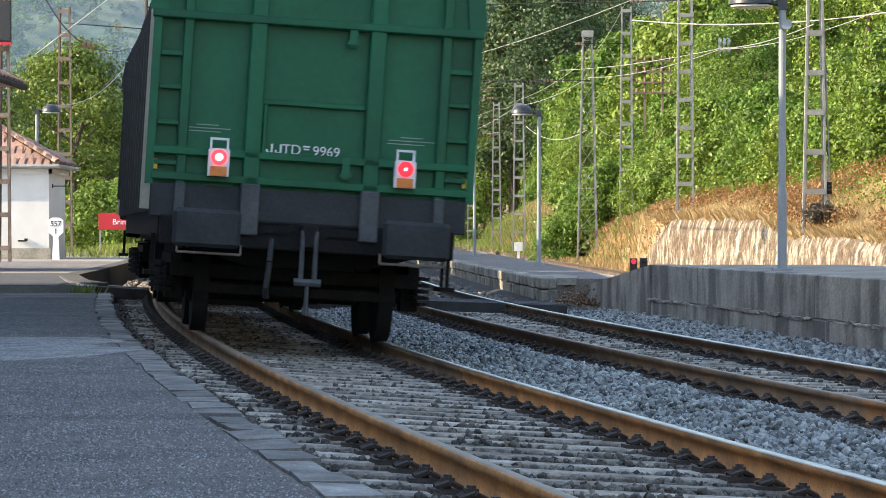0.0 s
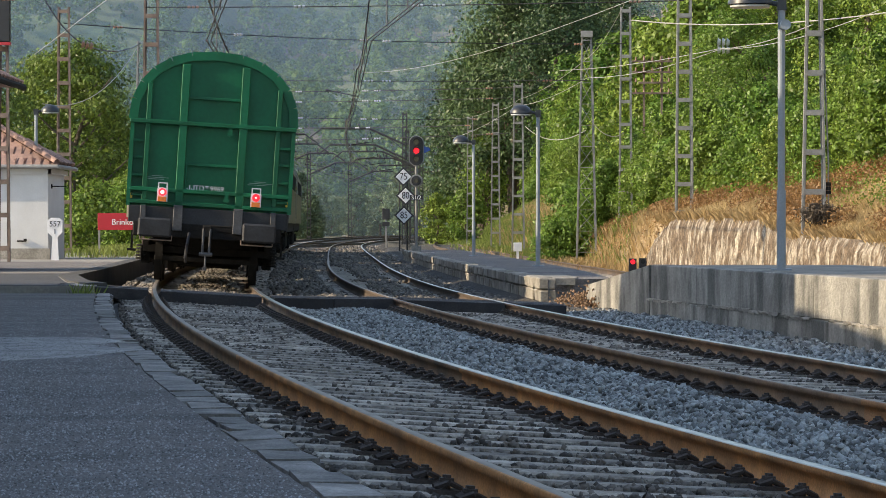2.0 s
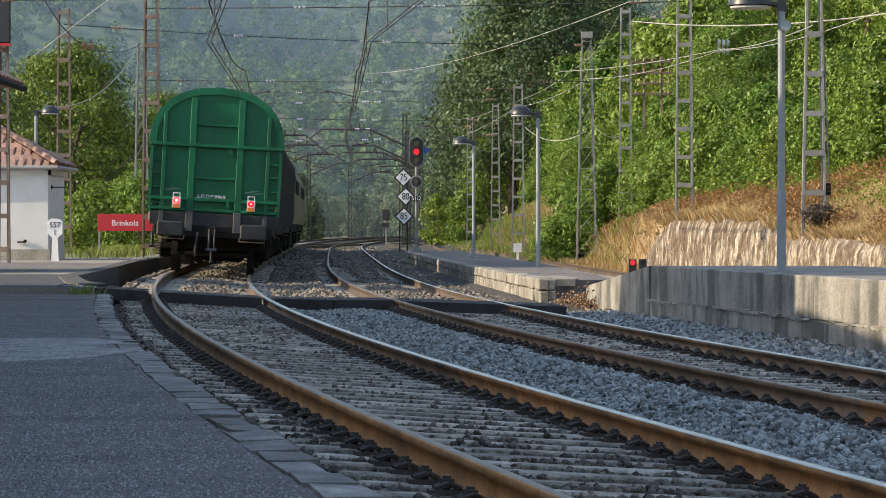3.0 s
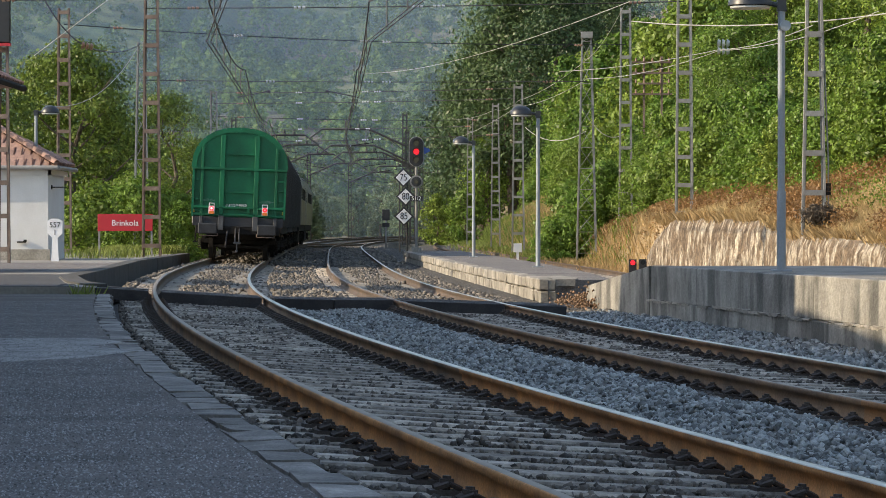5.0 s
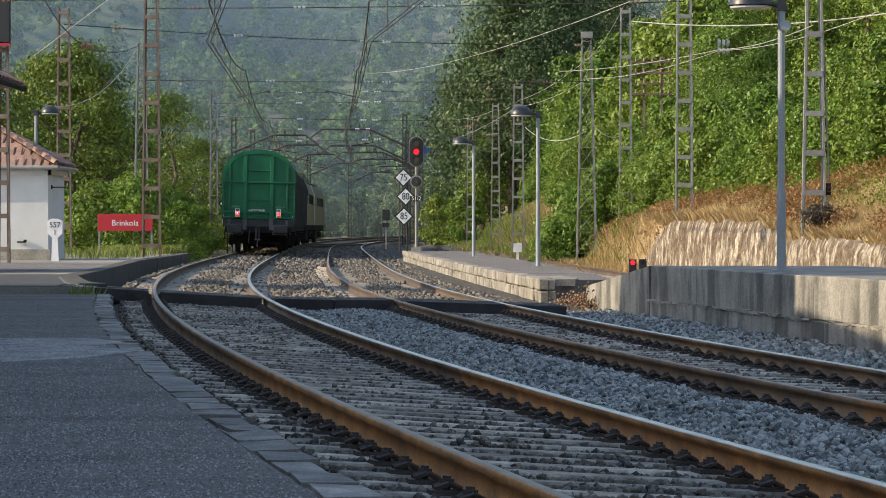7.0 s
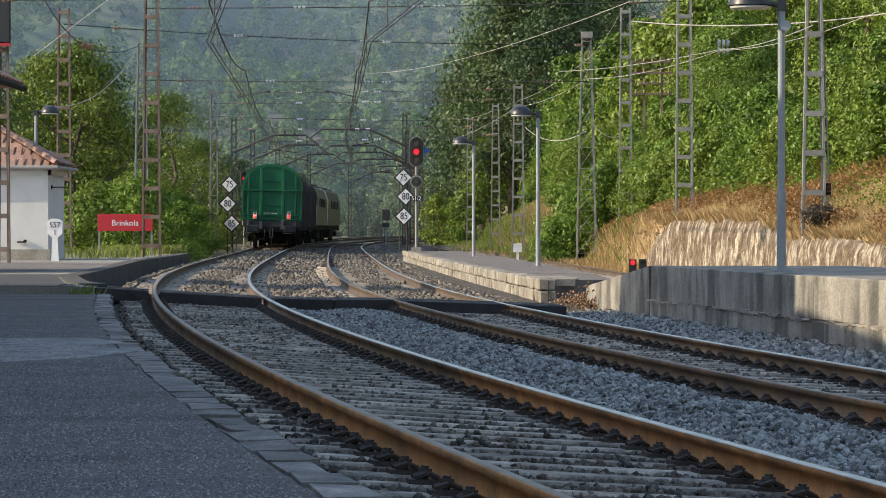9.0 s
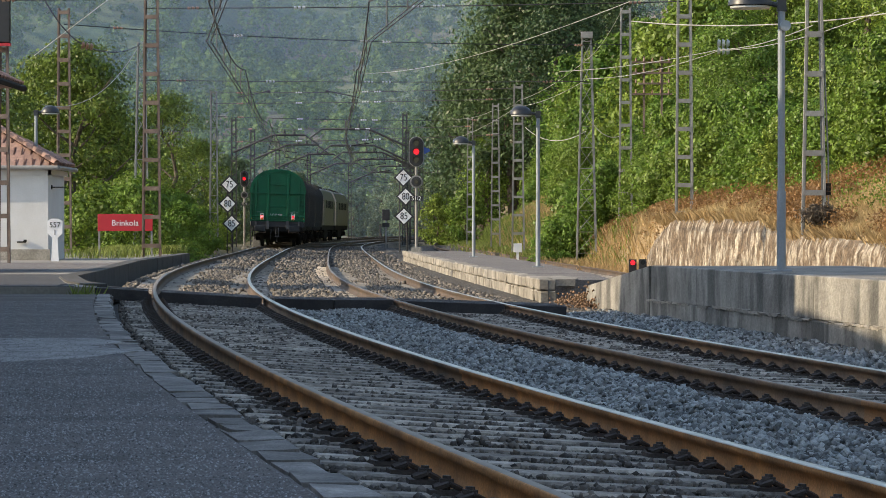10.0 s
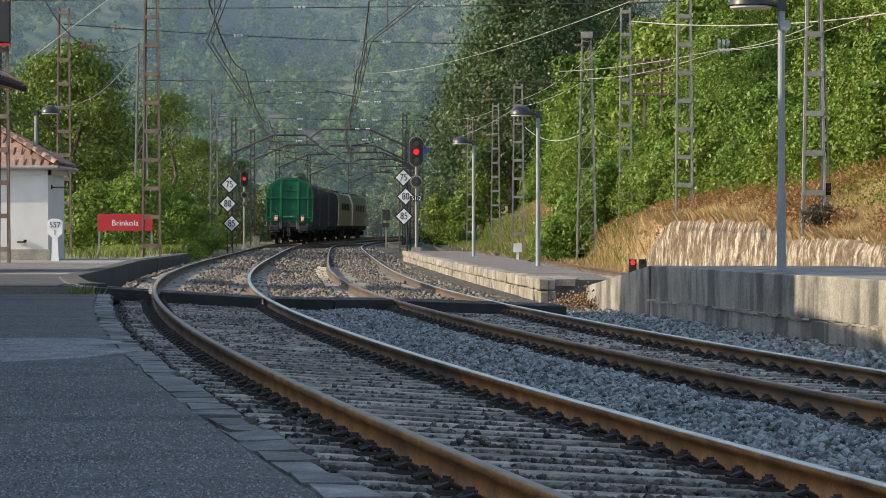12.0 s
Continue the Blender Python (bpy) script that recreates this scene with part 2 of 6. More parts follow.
# greyed green: the haze of the distance is mixed into this leaf colour
LEAF_HAZED = leaf_material("hazed_foliage", (0.10, 0.145, 0.085), (0.15, 0.20, 0.10), spread=0.35)
STRAW = leaf_material("dry_grass_blades", (0.46, 0.36, 0.19), (0.36, 0.24, 0.11), spread=0.28)
BRACKEN = leaf_material("rusty_bracken", (0.25, 0.13, 0.055), (0.3, 0.2, 0.09), spread=0.4)
GREEN_GRASS = leaf_material("grass_blades", (0.13, 0.2, 0.04), (0.2, 0.22, 0.06), spread=0.4)


# ---------- mesh helpers ----------
def part(name, bm, mat, parent=None, label="", smooth=False, bevel=0.0):
    me = bpy.data.meshes.new(name)
    if bevel:
        bmesh.ops.bevel(bm, geom=bm.edges[:], offset=bevel, segments=1, affect="EDGES")
    bm.normal_update()
    bm.to_mesh(me)
    bm.free()
    for m in (mat if isinstance(mat, (list, tuple)) else [mat]):
        me.materials.append(m)
    if smooth:
        for p in me.polygons:
            p.use_smooth = True
    ob = new(name, me)
    if parent:
        ob.parent = parent
    if label:
        tagged(ob, label)
    return ob


def raw(name, verts, faces, mat, parent=None, label=""):
    """A mesh from computed arrays."""
    me = bpy.data.meshes.new(name)
    verts, faces = np.asarray(verts, dtype=np.float32), np.asarray(faces, dtype=np.int32)
    n, k = faces.shape
    me.vertices.add(len(verts))
    me.vertices.foreach_set("co", verts.ravel())
    me.loops.add(n * k)
    me.loops.foreach_set("vertex_index", faces.ravel())
    me.polygons.add(n)
    me.polygons.foreach_set("loop_start", np.arange(0, n * k, k, dtype=np.int32))
    me.update(calc_edges=True)
    me.materials.append(mat)
    ob = new(name, me)
    if parent:
        ob.parent = parent
    if label:
        tagged(ob, label)
    return ob


def shared(name, me, parent, m):
    """Another piece on a mesh that exists already."""
    ob = new(name, me)
    ob.parent = parent
    ob.matrix_basis = m
    return ob


def thing(name, m=None, label="", category="", group="", kind=""):
    ob = new(name)
    ob.empty_display_size = 0.2
    if m is not None:
        ob.matrix_basis = m
    return tagged(ob, label, category, group, kind)


def box(bm, c, s, m=None):
    ret = bmesh.ops.create_cube(bm, size=1.0)
    mm = Matrix.Translation(c) @ Matrix.Diagonal((*s, 1))
    bmesh.ops.transform(bm, matrix=(m @ mm) if m is not None else mm, verts=ret["verts"])
    return ret["verts"]


def boxes(*items):
    bm = bmesh.new()
    for c, s in items:
        box(bm, c, s)
    return bm


def rod(bm, a, b, r, n=8, r2=None, caps=True):
    a, b = Vector(a), Vector(b)
    d = b - a
    ret = bmesh.ops.create_cone(bm, cap_ends=caps, segments=n, radius1=r, radius2=r if r2 is None else r2, depth=d.length)
    m = Matrix.Translation((a + b) / 2) @ d.to_track_quat("Z", "Y").to_matrix().to_4x4()
    bmesh.ops.transform(bm, matrix=m, verts=ret["verts"])


def rods(items, r, n=6):
    bm = bmesh.new()
    for a, b in items:
        rod(bm, a, b, r, n)
    return bm


def strut(bm, a, b, w, d=None):
    """A flat bar from a to b."""
    a, b = Vector(a), Vector(b)
    v = b - a
    m = Matrix.Translation((a + b) / 2) @ v.to_track_quat("Z", "Y").to_matrix().to_4x4() @ Matrix.Diagonal((w, d or w, v.length, 1))
    ret = bmesh.ops.create_cube(bm, size=1.0)
    bmesh.ops.transform(bm, matrix=m, verts=ret["verts"])


def prism(bm, pts, y0, y1):
    """The outline pts (x, z) drawn out from y0 to y1."""
    a = [bm.verts.new((x, y0, z)) for x, z in pts]
    b = [bm.verts.new((x, y1, z)) for x, z in pts]
    n = len(pts)
    for i in range(n):
        bm.faces.new((a[i], a[(i + 1) % n], b[(i + 1) % n], b[i]))
    bm.faces.new(a[::-1])
    bm.faces.new(b)
    bmesh.ops.recalc_face_normals(bm, faces=bm.faces[:])


def words(body, size, mat, parent, m, name="lettering", label="", extrude=0.004):
    cu = bpy.data.curves.new(name, "FONT")
    cu.body, cu.size, cu.align_x, cu.align_y, cu.extrude = body, size, "CENTER", "CENTER", extrude
    tmp = bpy.data.objects.new(name, cu)
    scene.collection.objects.link(tmp)
    me = bpy.data.meshes.new_from_object(tmp.evaluated_get(bpy.context.evaluated_depsgraph_get()))
    bpy.data.objects.remove(tmp)
    me.materials.clear()
    me.materials.append(mat)
    ob = new(name, me)
    ob.parent = parent
    ob.matrix_basis = m
    if label:
        tagged(ob, label)
    return ob


FACE = Matrix.Rotation(radians(90), 4, "X")     # text that faces -y

# ---------- the line of the tracks ----------
KNOTS = (-60, 20, 45, 70, 100, 150, 180, 240, 320, 420)
BENDS = (0.0027, 0.00237, 0.00217, 0.00077, -0.00003, 0.0002, 0.00075, 0.0006, 0.001, 0.004)
DS = 0.5
S_GRID = np.arange(-40, 520, DS)


def lay_line():
    k = np.interp(S_GRID, KNOTS, BENDS)
    h = np.cumsum(k) * DS
    i0 = int(40 / DS)
    h += -0.19034 - h[i0]
    x, y = np.cumsum(np.sin(h)) * DS, np.cumsum(np.cos(h)) * DS
    return x - x[i0] + 1.858, y - y[i0] + 8.0, h


LINE_X, LINE_Y, LINE_H = lay_line()


def cant(y):
    return float(np.interp(y, (60, 130), (0.109, 0.033)))


def on_line(s, off=0.0, z=0.0):
    """Place and heading at s metres along the platform track, off metres to its right."""
    x, y, h = (float(np.interp(s, S_GRID, a)) for a in (LINE_X, LINE_Y, LINE_H))
    return Vector((x + off * math.cos(h), y - off * math.sin(h), z)), h


def s_at(y):
    return float(np.interp(y, LINE_Y, S_GRID))


OFF2, DROP2 = 3.76, -0.125


def line_x(y, off=0.0):
    s = s_at(y)
    p, h = on_line(s, off)
    return p.x + (p.y - y) * math.tan(h) * -1


# ---------- ground, banks and hills ----------
def ground_z(x, y):
    d = x - line_x(min(max(y, -40), 330))
    n = noise.noise(Vector((x * 0.12, y * 0.07, 0.3)))
    z = -0.55
    if d > 13.0:
        z1 = float(np.interp(y, (40, 58, 66, 70, 86, 94), (0.66, 0.7, 0.85, 1.2, 1.25, 1.2))) + 0.1 * noise.noise(Vector((y * 0.13, 2.1, 0)))
        z1 *= 1 - 0.8 * min(1, max(0, (y - 94) / 18))
        k = min(1, max(0, (y - 94) / 18))
        rise = (0.35 + 0.3 * k) * min(d - 13.0, 2.2) + 0.62 * min(max(0, d - 15.2), 28) + 0.3 * max(0, d - 43.0)
        z = -0.5 + (z1 + 0.5) * min(1, (d - 13.0) / 0.35) + rise * (1 + 0.25 * n)
    if y > 285 and d > 8:
        z += 13 * min(1, (y - 285) / 60) * min(1, (d - 8) / 9)
    if d < -3:
        z = -0.25 + 0.12 * max(0, -d - 24) * (1 + n)
    if y > 415:
        u = y - 415
        z = max(z, -0.55) + 0.165 * u * (1 + 0.3 * noise.noise(Vector((x * 0.009, y * 0.005, 5.0)))) + min(1, u / 80) * 9 * noise.noise(Vector((x * 0.022, y * 0.009, 2.0)))
    return z


def build_ground():
    ys = np.concatenate([np.arange(-60, 40, 5), np.arange(40, 140, 1.5), np.arange(140, 430, 6), np.arange(430, 1100, 12), np.arange(1100, 4500, 300)])
    ds = np.concatenate([np.arange(-1500, -250, 120), np.arange(-250, -60, 14), np.arange(-60, -3.2, 4), np.array([-3.2, -2.6, 0, 5, 9, 12.6, 12.99, 13.36]), np.arange(14, 24, 0.8),
                         np.arange(24, 60, 3), np.arange(60, 240, 14), np.arange(240, 1600, 120)])
    verts, faces = [], []
    for y in ys:
        for d in ds:
            x = d + line_x(min(max(y, -40), 330))
            z = ground_z(x, y)
            verts.append((x, y, min(z, 190.0)))
    m = len(ds)
    for i in range(len(ys) - 1):
        for j in range(m - 1):
            a = i * m + j
            faces.append((a, a + 1, a + m + 1, a + m))
    ob = raw("ground", verts, faces, GRASS_GROUND)
    for mt in (DRY_GROUND, HILL_GROUND):
        ob.data.materials.append(mt)
    idx = []
    for i in range(len(ys) - 1):
        for j in range(m - 1):
            idx.append(2 if ys[i] > 425 else (1 if 12.5 < ds[j] < 17.5 and 30 < ys[i] < 130 else 0))
    ob.data.polygons.foreach_set("material_index", idx)
    tagged(ob, "earth ground with a dry grassy bank and wooded hills", "ground", kind="structure")


build_ground()


def tilt(off, y):
    """Height of the plane of the rails at off metres to the right of the platform track."""
    c = cant(y)
    if off < 1.6:
        return -off * c / 1.74
    if off > OFF2 - 1.6:
        return DROP2 - (off - OFF2) * 0.6 * c / 1.74
    a, b = -1.6 * c / 1.74, DROP2 + 1.6 * 0.6 * c / 1.74
    return a + (b - a) * (off - 1.6) / (OFF2 - 3.2)


def sweep(name, profile, s0, s1, step, mat, parent=None, closed=True, follow=None, label=""):
    """profile: (off, z) points, carried along the line from s0 to s1; follow: height of the rail plane."""
    ss = np.arange(s0, s1 + 1e-6, step)
    verts, faces = [], []
    n = len(profile)
    for s in ss:
        for o, z in profile:
            p, h = on_line(s, o)
            verts.append((p.x, p.y, z + (follow(o, p.y) if follow else 0)))
    for i in range(len(ss) - 1):
        for j in range(n if closed else n - 1):
            a, b = i * n + j, i * n + (j + 1) % n
            faces.append((a, b, b + n, a + n))
    return raw(name, verts, faces, mat, parent, label)


bed = sweep("ballast_bed", [(-1.72, -0.47), (-1.5, -0.24), (-1.3, -0.192), (1.3, -0.192), (1.6, -0.22), (1.9, -0.22), (2.2, -0.23), (2.46, -0.2), (5.06, -0.192), (5.4, -0.21), (5.9, -0.2), (6.9, -0.2), (7.3, -0.5)],
            -38, 420, 2.0, BALLAST_GROUND, closed=False, follow=lambda o, y: tilt(min(max(o, -1.6), 5.4), y) + (0.14 * min(1, max(0, (y - 47) / 3)) if 5.5 < o < 7.2 else 0))
tagged(bed, "grey stone ballast bed under the tracks", "ballast", kind="structure")

# rail section: foot, web, head
RAIL = ((-0.07, -0.159), (0.07, -0.159), (0.07, -0.149), (0.012, -0.132), (0.01, -0.05), (0.034, -0.038), (0.036, -0.008), (0.028, 0.0), (-0.028, 0.0),
        (-0.036, -0.008), (-0.034, -0.038), (-0.01, -0.05), (-0.012, -0.132), (-0.07, -0.149))


def build_rail(parent, off, s0, s1, mat, inner):
    """One length of rail; its top and its inner corner are polished by the wheels."""
    pr = [(off + a, b) for a, b in RAIL]
    ob = sweep("rail", pr, s0, s1, 1.0, mat, parent, follow=lambda o, y: tilt(off, y) - (o - off) * cant(y) / 1.74)
    ob.data.materials.append(STEEL if inner > 0 else STEEL_DULL)
    n = len(RAIL)
    idx = np.zeros(len(ob.data.polygons), dtype=np.int32)
    idx[7::n] = 1
    if inner > 0:
        idx[8::n] = 1
    ob.data.polygons.foreach_set("material_index", idx)
    return ob


def piece_mesh(name, bm, mat):
    me = bpy.data.meshes.new(name)
    bm.normal_update()
    bm.to_mesh(me)
    bm.free()
    me.materials.append(mat)
    return me


def sleeper_mesh(k):
    bm = bmesh.new()
    box(bm, (0, 0, -0.07), (2.6, 0.17, 0.14))
    bmesh.ops.subdivide_edges(bm, edges=[e for e in bm.edges if abs(e.verts[0].co.x - e.verts[1].co.x) > 1], cuts=5)
    for v in bm.verts:
        v.co += Vector((0.02 * noise.noise(v.co * 3 + Vector((k, 0, 0))), 0.022 * noise.noise(v.co * 2.3 + Vector((0, k * 3.1, 0))), 0.012 * noise.noise(v.co * 2 + Vector((k, k, 0)))))
    bmesh.ops.bevel(bm, geom=[e for e in bm.edges if len(e.link_faces) == 2 and e.calc_face_angle() > 0.8], offset=0.012, segments=1, affect="EDGES")
    return piece_mesh("sleeper", bm, SLEEPER)


def clip_mesh():
    """A sprung rail fastening: base plate, coil and bolt."""
    bm = bmesh.new()
    box(bm, (0.03, 0, 0.012), (0.16, 0.13, 0.024))
    rod(bm, (0.035, 0, 0.02), (0.035, 0, 0.085), 0.02, 6)
    rod(bm, (0.035, 0, 0.055), (0.035, 0, 0.072), 0.034, 6)
    for sgn in (-1, 1):
        rod(bm, (-0.03, 0.03 * sgn, 0.028), (0.03, 0.055 * sgn, 0.055), 0.013, 5)
        rod(bm, (0.03, 0.055 * sgn, 0.055), (0.085, 0.03 * sgn, 0.03), 0.013, 5)
    return piece_mesh("rail_clip", bm, CLIP)


SLEEPERS = [sleeper_mesh(k) for k in range(4)]
CLIPS = clip_mesh()
STEP = 0.53


def frame_at(s, off):
    p, h = on_line(s, off)
    lean = math.degrees(cant(p.y) * (0.6 if off > 2 else 1) / 1.74)
    return Matrix.Translation((p.x, p.y, tilt(off, p.y))) @ pose(0, 0, 0, 0, lean, -math.degrees(h))


def build_track(name, off, label, s0, s1, near0, near1):
    tr = thing(name, None, label, "railway track", kind="structure")
    rnd = random.Random(int(off * 10) + 3)
    for side in (-1, 1):
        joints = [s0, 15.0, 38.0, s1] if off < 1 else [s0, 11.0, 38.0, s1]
        # rust goes from orange through brown to dark brown along the line
        for a, b, mt in zip(joints[:-1], joints[1:], (RUST, RUST_MID, RUST_DARK)):
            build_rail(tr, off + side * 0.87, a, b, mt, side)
    s = near0
    while s < near1:
        m = frame_at(s + rnd.uniform(-0.02, 0.02), off) @ pose(rnd.uniform(-0.03, 0.03), 0, -0.155, 0, 0, rnd.uniform(-1.2, 1.2))
        shared("sleeper", SLEEPERS[rnd.randrange(4)], tr, m)
        if 0.3 < s < 41:
            f = frame_at(s, off)
            for side in (-1, 1):
                for q in (-1, 1):
                    shared("rail_clip", CLIPS, tr, f @ pose(side * 0.87 + q * 0.085, rnd.uniform(-0.015, 0.015), -0.158, 0, 0, (0 if q > 0 else 180) + rnd.uniform(-8, 8)))
        s += STEP
    verts, faces = [], []
    bm = bmesh.new()
    box(bm, (0, 0, -0.07), (2.6, 0.24, 0.14))
    base = [v.co.copy() for v in bm.verts]
    quads = [[v.index for v in f.verts] for f in bm.faces]
    bm.free()
    while s < s1 - 1:
        m = frame_at(s, off) @ pose(0, 0, -0.155)
        k = len(verts)
        verts += [tuple(m @ c) for c in base]
        faces += [[k + i for i in q] for q in quads]
        s += STEP
    tagged(raw("sleepers_beyond", verts, faces, SLEEPER, tr), kind="stuff")
    return tr


# ---------- platforms ----------
NEAR_Z, FAR_Z, RIGHT_Z, ISLE_Z = 0.06, 0.14, 0.45, 0.12


def slab(name, outline, z0, z1, mat, parent=None, label="", z_of=None):
    """A slab with the plan outline (x, y)."""
    bm = bmesh.new()
    top = [bm.verts.new((x, y, z_of(x, y) if z_of else z1)) for x, y in outline]
    low = [bm.verts.new((x, y, z0)) for x, y in outline]
    n = len(outline)
    bm.faces.new(top)
    bm.faces.new(low[::-1])
    for i in range(n):
        bm.faces.new((top[i], low[i], low[(i + 1) % n], top[(i + 1) % n]))
    bmesh.ops.recalc_face_normals(bm, faces=bm.faces[:])
    return part(name, bm, mat, parent, label)


def edge_points(off, y0, y1, step=2.0):
    out = []
    for y in np.arange(y0, y1 + 1e-6, step):
        out.append((line_x(float(y), off / math.cos(on_line(s_at(y))[1])), float(y)))
    return out


def build_near_platform():
    pts = edge_points(-1.725, -30, 44.5, 1.5)
    slab("pavement", pts + [(-30, 44.5), (-30, -30)], -0.5, NEAR_Z - 0.012, ASPHALT)
    tagged(bpy.data.objects["pavement"], "worn dark asphalt platform surface", "platform", kind="structure")
    patch = [(-9, 21.6), (-3.55, 21.3), (-2.75, 22.3), (-2.45, 23.6), (-2.95, 24.6), (-2.75, 25.4), (-3.1, 26.2), (-9, 26.6)]
    tagged(slab("asphalt_patch", patch, NEAR_Z - 0.1, NEAR_Z - 0.008, ASPHALT_PALE), "pale rough repair strip in the asphalt", "platform", kind="structure")
    kerbs = thing("platform_kerb", None, "worn grey stone kerb along the platform edge", "kerb", kind="structure")
    rnd = random.Random(5)
    meshes = []
    for k in range(5):
        bm = bmesh.new()
        box(bm, (0, 0, -0.2), (0.225 + 0.012 * k, 0.6 - 0.035 * k, 0.4))
        for v in bm.verts:
            v.co += Vector((rnd.uniform(-0.01, 0.01), rnd.uniform(-0.012, 0.012), rnd.uniform(-0.008, 0.008)))
        bmesh.ops.bevel(bm, geom=bm.edges[:], offset=0.02, segments=2, affect="EDGES")
        meshes.append(piece_mesh("kerb_stone", bm, KERB))
    s = s_at(-8)
    while s < s_at(44.2):
        p, h = on_line(s, -1.625)
        shared("kerb_stone", meshes[rnd.randrange(5)], kerbs, Matrix.Translation((p.x + rnd.uniform(-0.012, 0.012), p.y, NEAR_Z - 0.015 + rnd.uniform(-0.006, 0.006)))
               @ pose(0, 0, 0, rnd.uniform(-0.3, 1.7), rnd.uniform(-1.0, 1.4), -math.degrees(h) + rnd.uniform(-1.2, 1.2)))
        s += 0.6


FAR_EDGE = [(-5.35, 45.4), (-5.9, 47.5), (-6.75, 53.0), (-7.1, 60.0), (-8.1, 77.0), (-8.65, 98.5)]


def build_far_platform():
    slab("pavement_far", FAR_EDGE + [(-9.6, 101), (-40, 101), (-40, 44.52), (-5.3, 44.52)], -0.5, FAR_Z, PAVING)
    tagged(bpy.data.objects["pavement_far"], "pale paved platform beyond the crossing", "platform", kind="structure")
    tagged(slab("asphalt_apron", [(-5.6, 44.6), (-6.2, 48), (-6.95, 53), (-7.15, 56), (-30, 57.5), (-30, 44.6)], FAR_Z - 0.1, FAR_Z + 0.006, DARK_ASPHALT), "dark asphalt apron behind the step", "platform", kind="structure")
    tagged(slab("asphalt_strip", [(-7.2, 57.55), (-8.0, 74.5), (-30, 76), (-30, 57.55)], FAR_Z - 0.1, FAR_Z + 0.006, ASPHALT), "grey worn asphalt strip across the far platform", "platform", kind="structure")
    k = thing("platform_edge", None, "dark concrete edge wall of the platform, shade put into its colour", "platform edge", kind="structure")
    for (x0, y0), (x1, y1) in zip(FAR_EDGE[:-1], FAR_EDGE[1:]):
        n = max(1, round(math.hypot(x1 - x0, y1 - y0) / 2.2))
        for i in range(n):
            a, b = i / n, (i + 1) / n - 0.004
            p, q = (x0 + (x1 - x0) * a, y0 + (y1 - y0) * a), (x0 + (x1 - x0) * b, y0 + (y1 - y0) * b)
            slab("edge_block", [(p[0] + 0.16, p[1]), (q[0] + 0.16, q[1]), (q[0] - 0.18, q[1]), (p[0] - 0.18, p[1])], -0.55, FAR_Z + 0.03, CONCRETE_SHADED, k)


def wall_run(parent, name, pts, thick, z0, z1, length, mat, gap=0.006, ledge=0.0):
    """Blocks end to end along the plan line pts; the body of the wall lies to the right of it."""
    rnd = random.Random(len(pts) + int(z1 * 100))
    for (x0, y0), (x1, y1) in zip(pts[:-1], pts[1:]):
        L = math.hypot(x1 - x0, y1 - y0)
        n = max(1, round(L / length))
        ang = math.atan2(y1 - y0, x1 - x0)
        for i in range(n):
            c = ((i + 0.5) / n)
            bm = bmesh.new()
            box(bm, (0, -thick / 2, 0), (L / n - gap, thick, z1 - z0 - gap))
            if ledge:
                bmesh.ops.bevel(bm, geom=bm.edges[:], offset=ledge, segments=1, affect="EDGES")
            ob = part(name, bm, mat, parent)
            ob.matrix_basis = Matrix.Translation((x0 + (x1 - x0) * c, y0 + (y1 - y0) * c, (z0 + z1) / 2)) @ Matrix.Rotation(ang, 4, "Z") @ pose(0, rnd.uniform(-0.008, 0.008), 0)


RIGHT_EDGE = [(8.2, 8.0), (6.55, 20.5), (4.92, 32.6), (3.2, 45.6)]


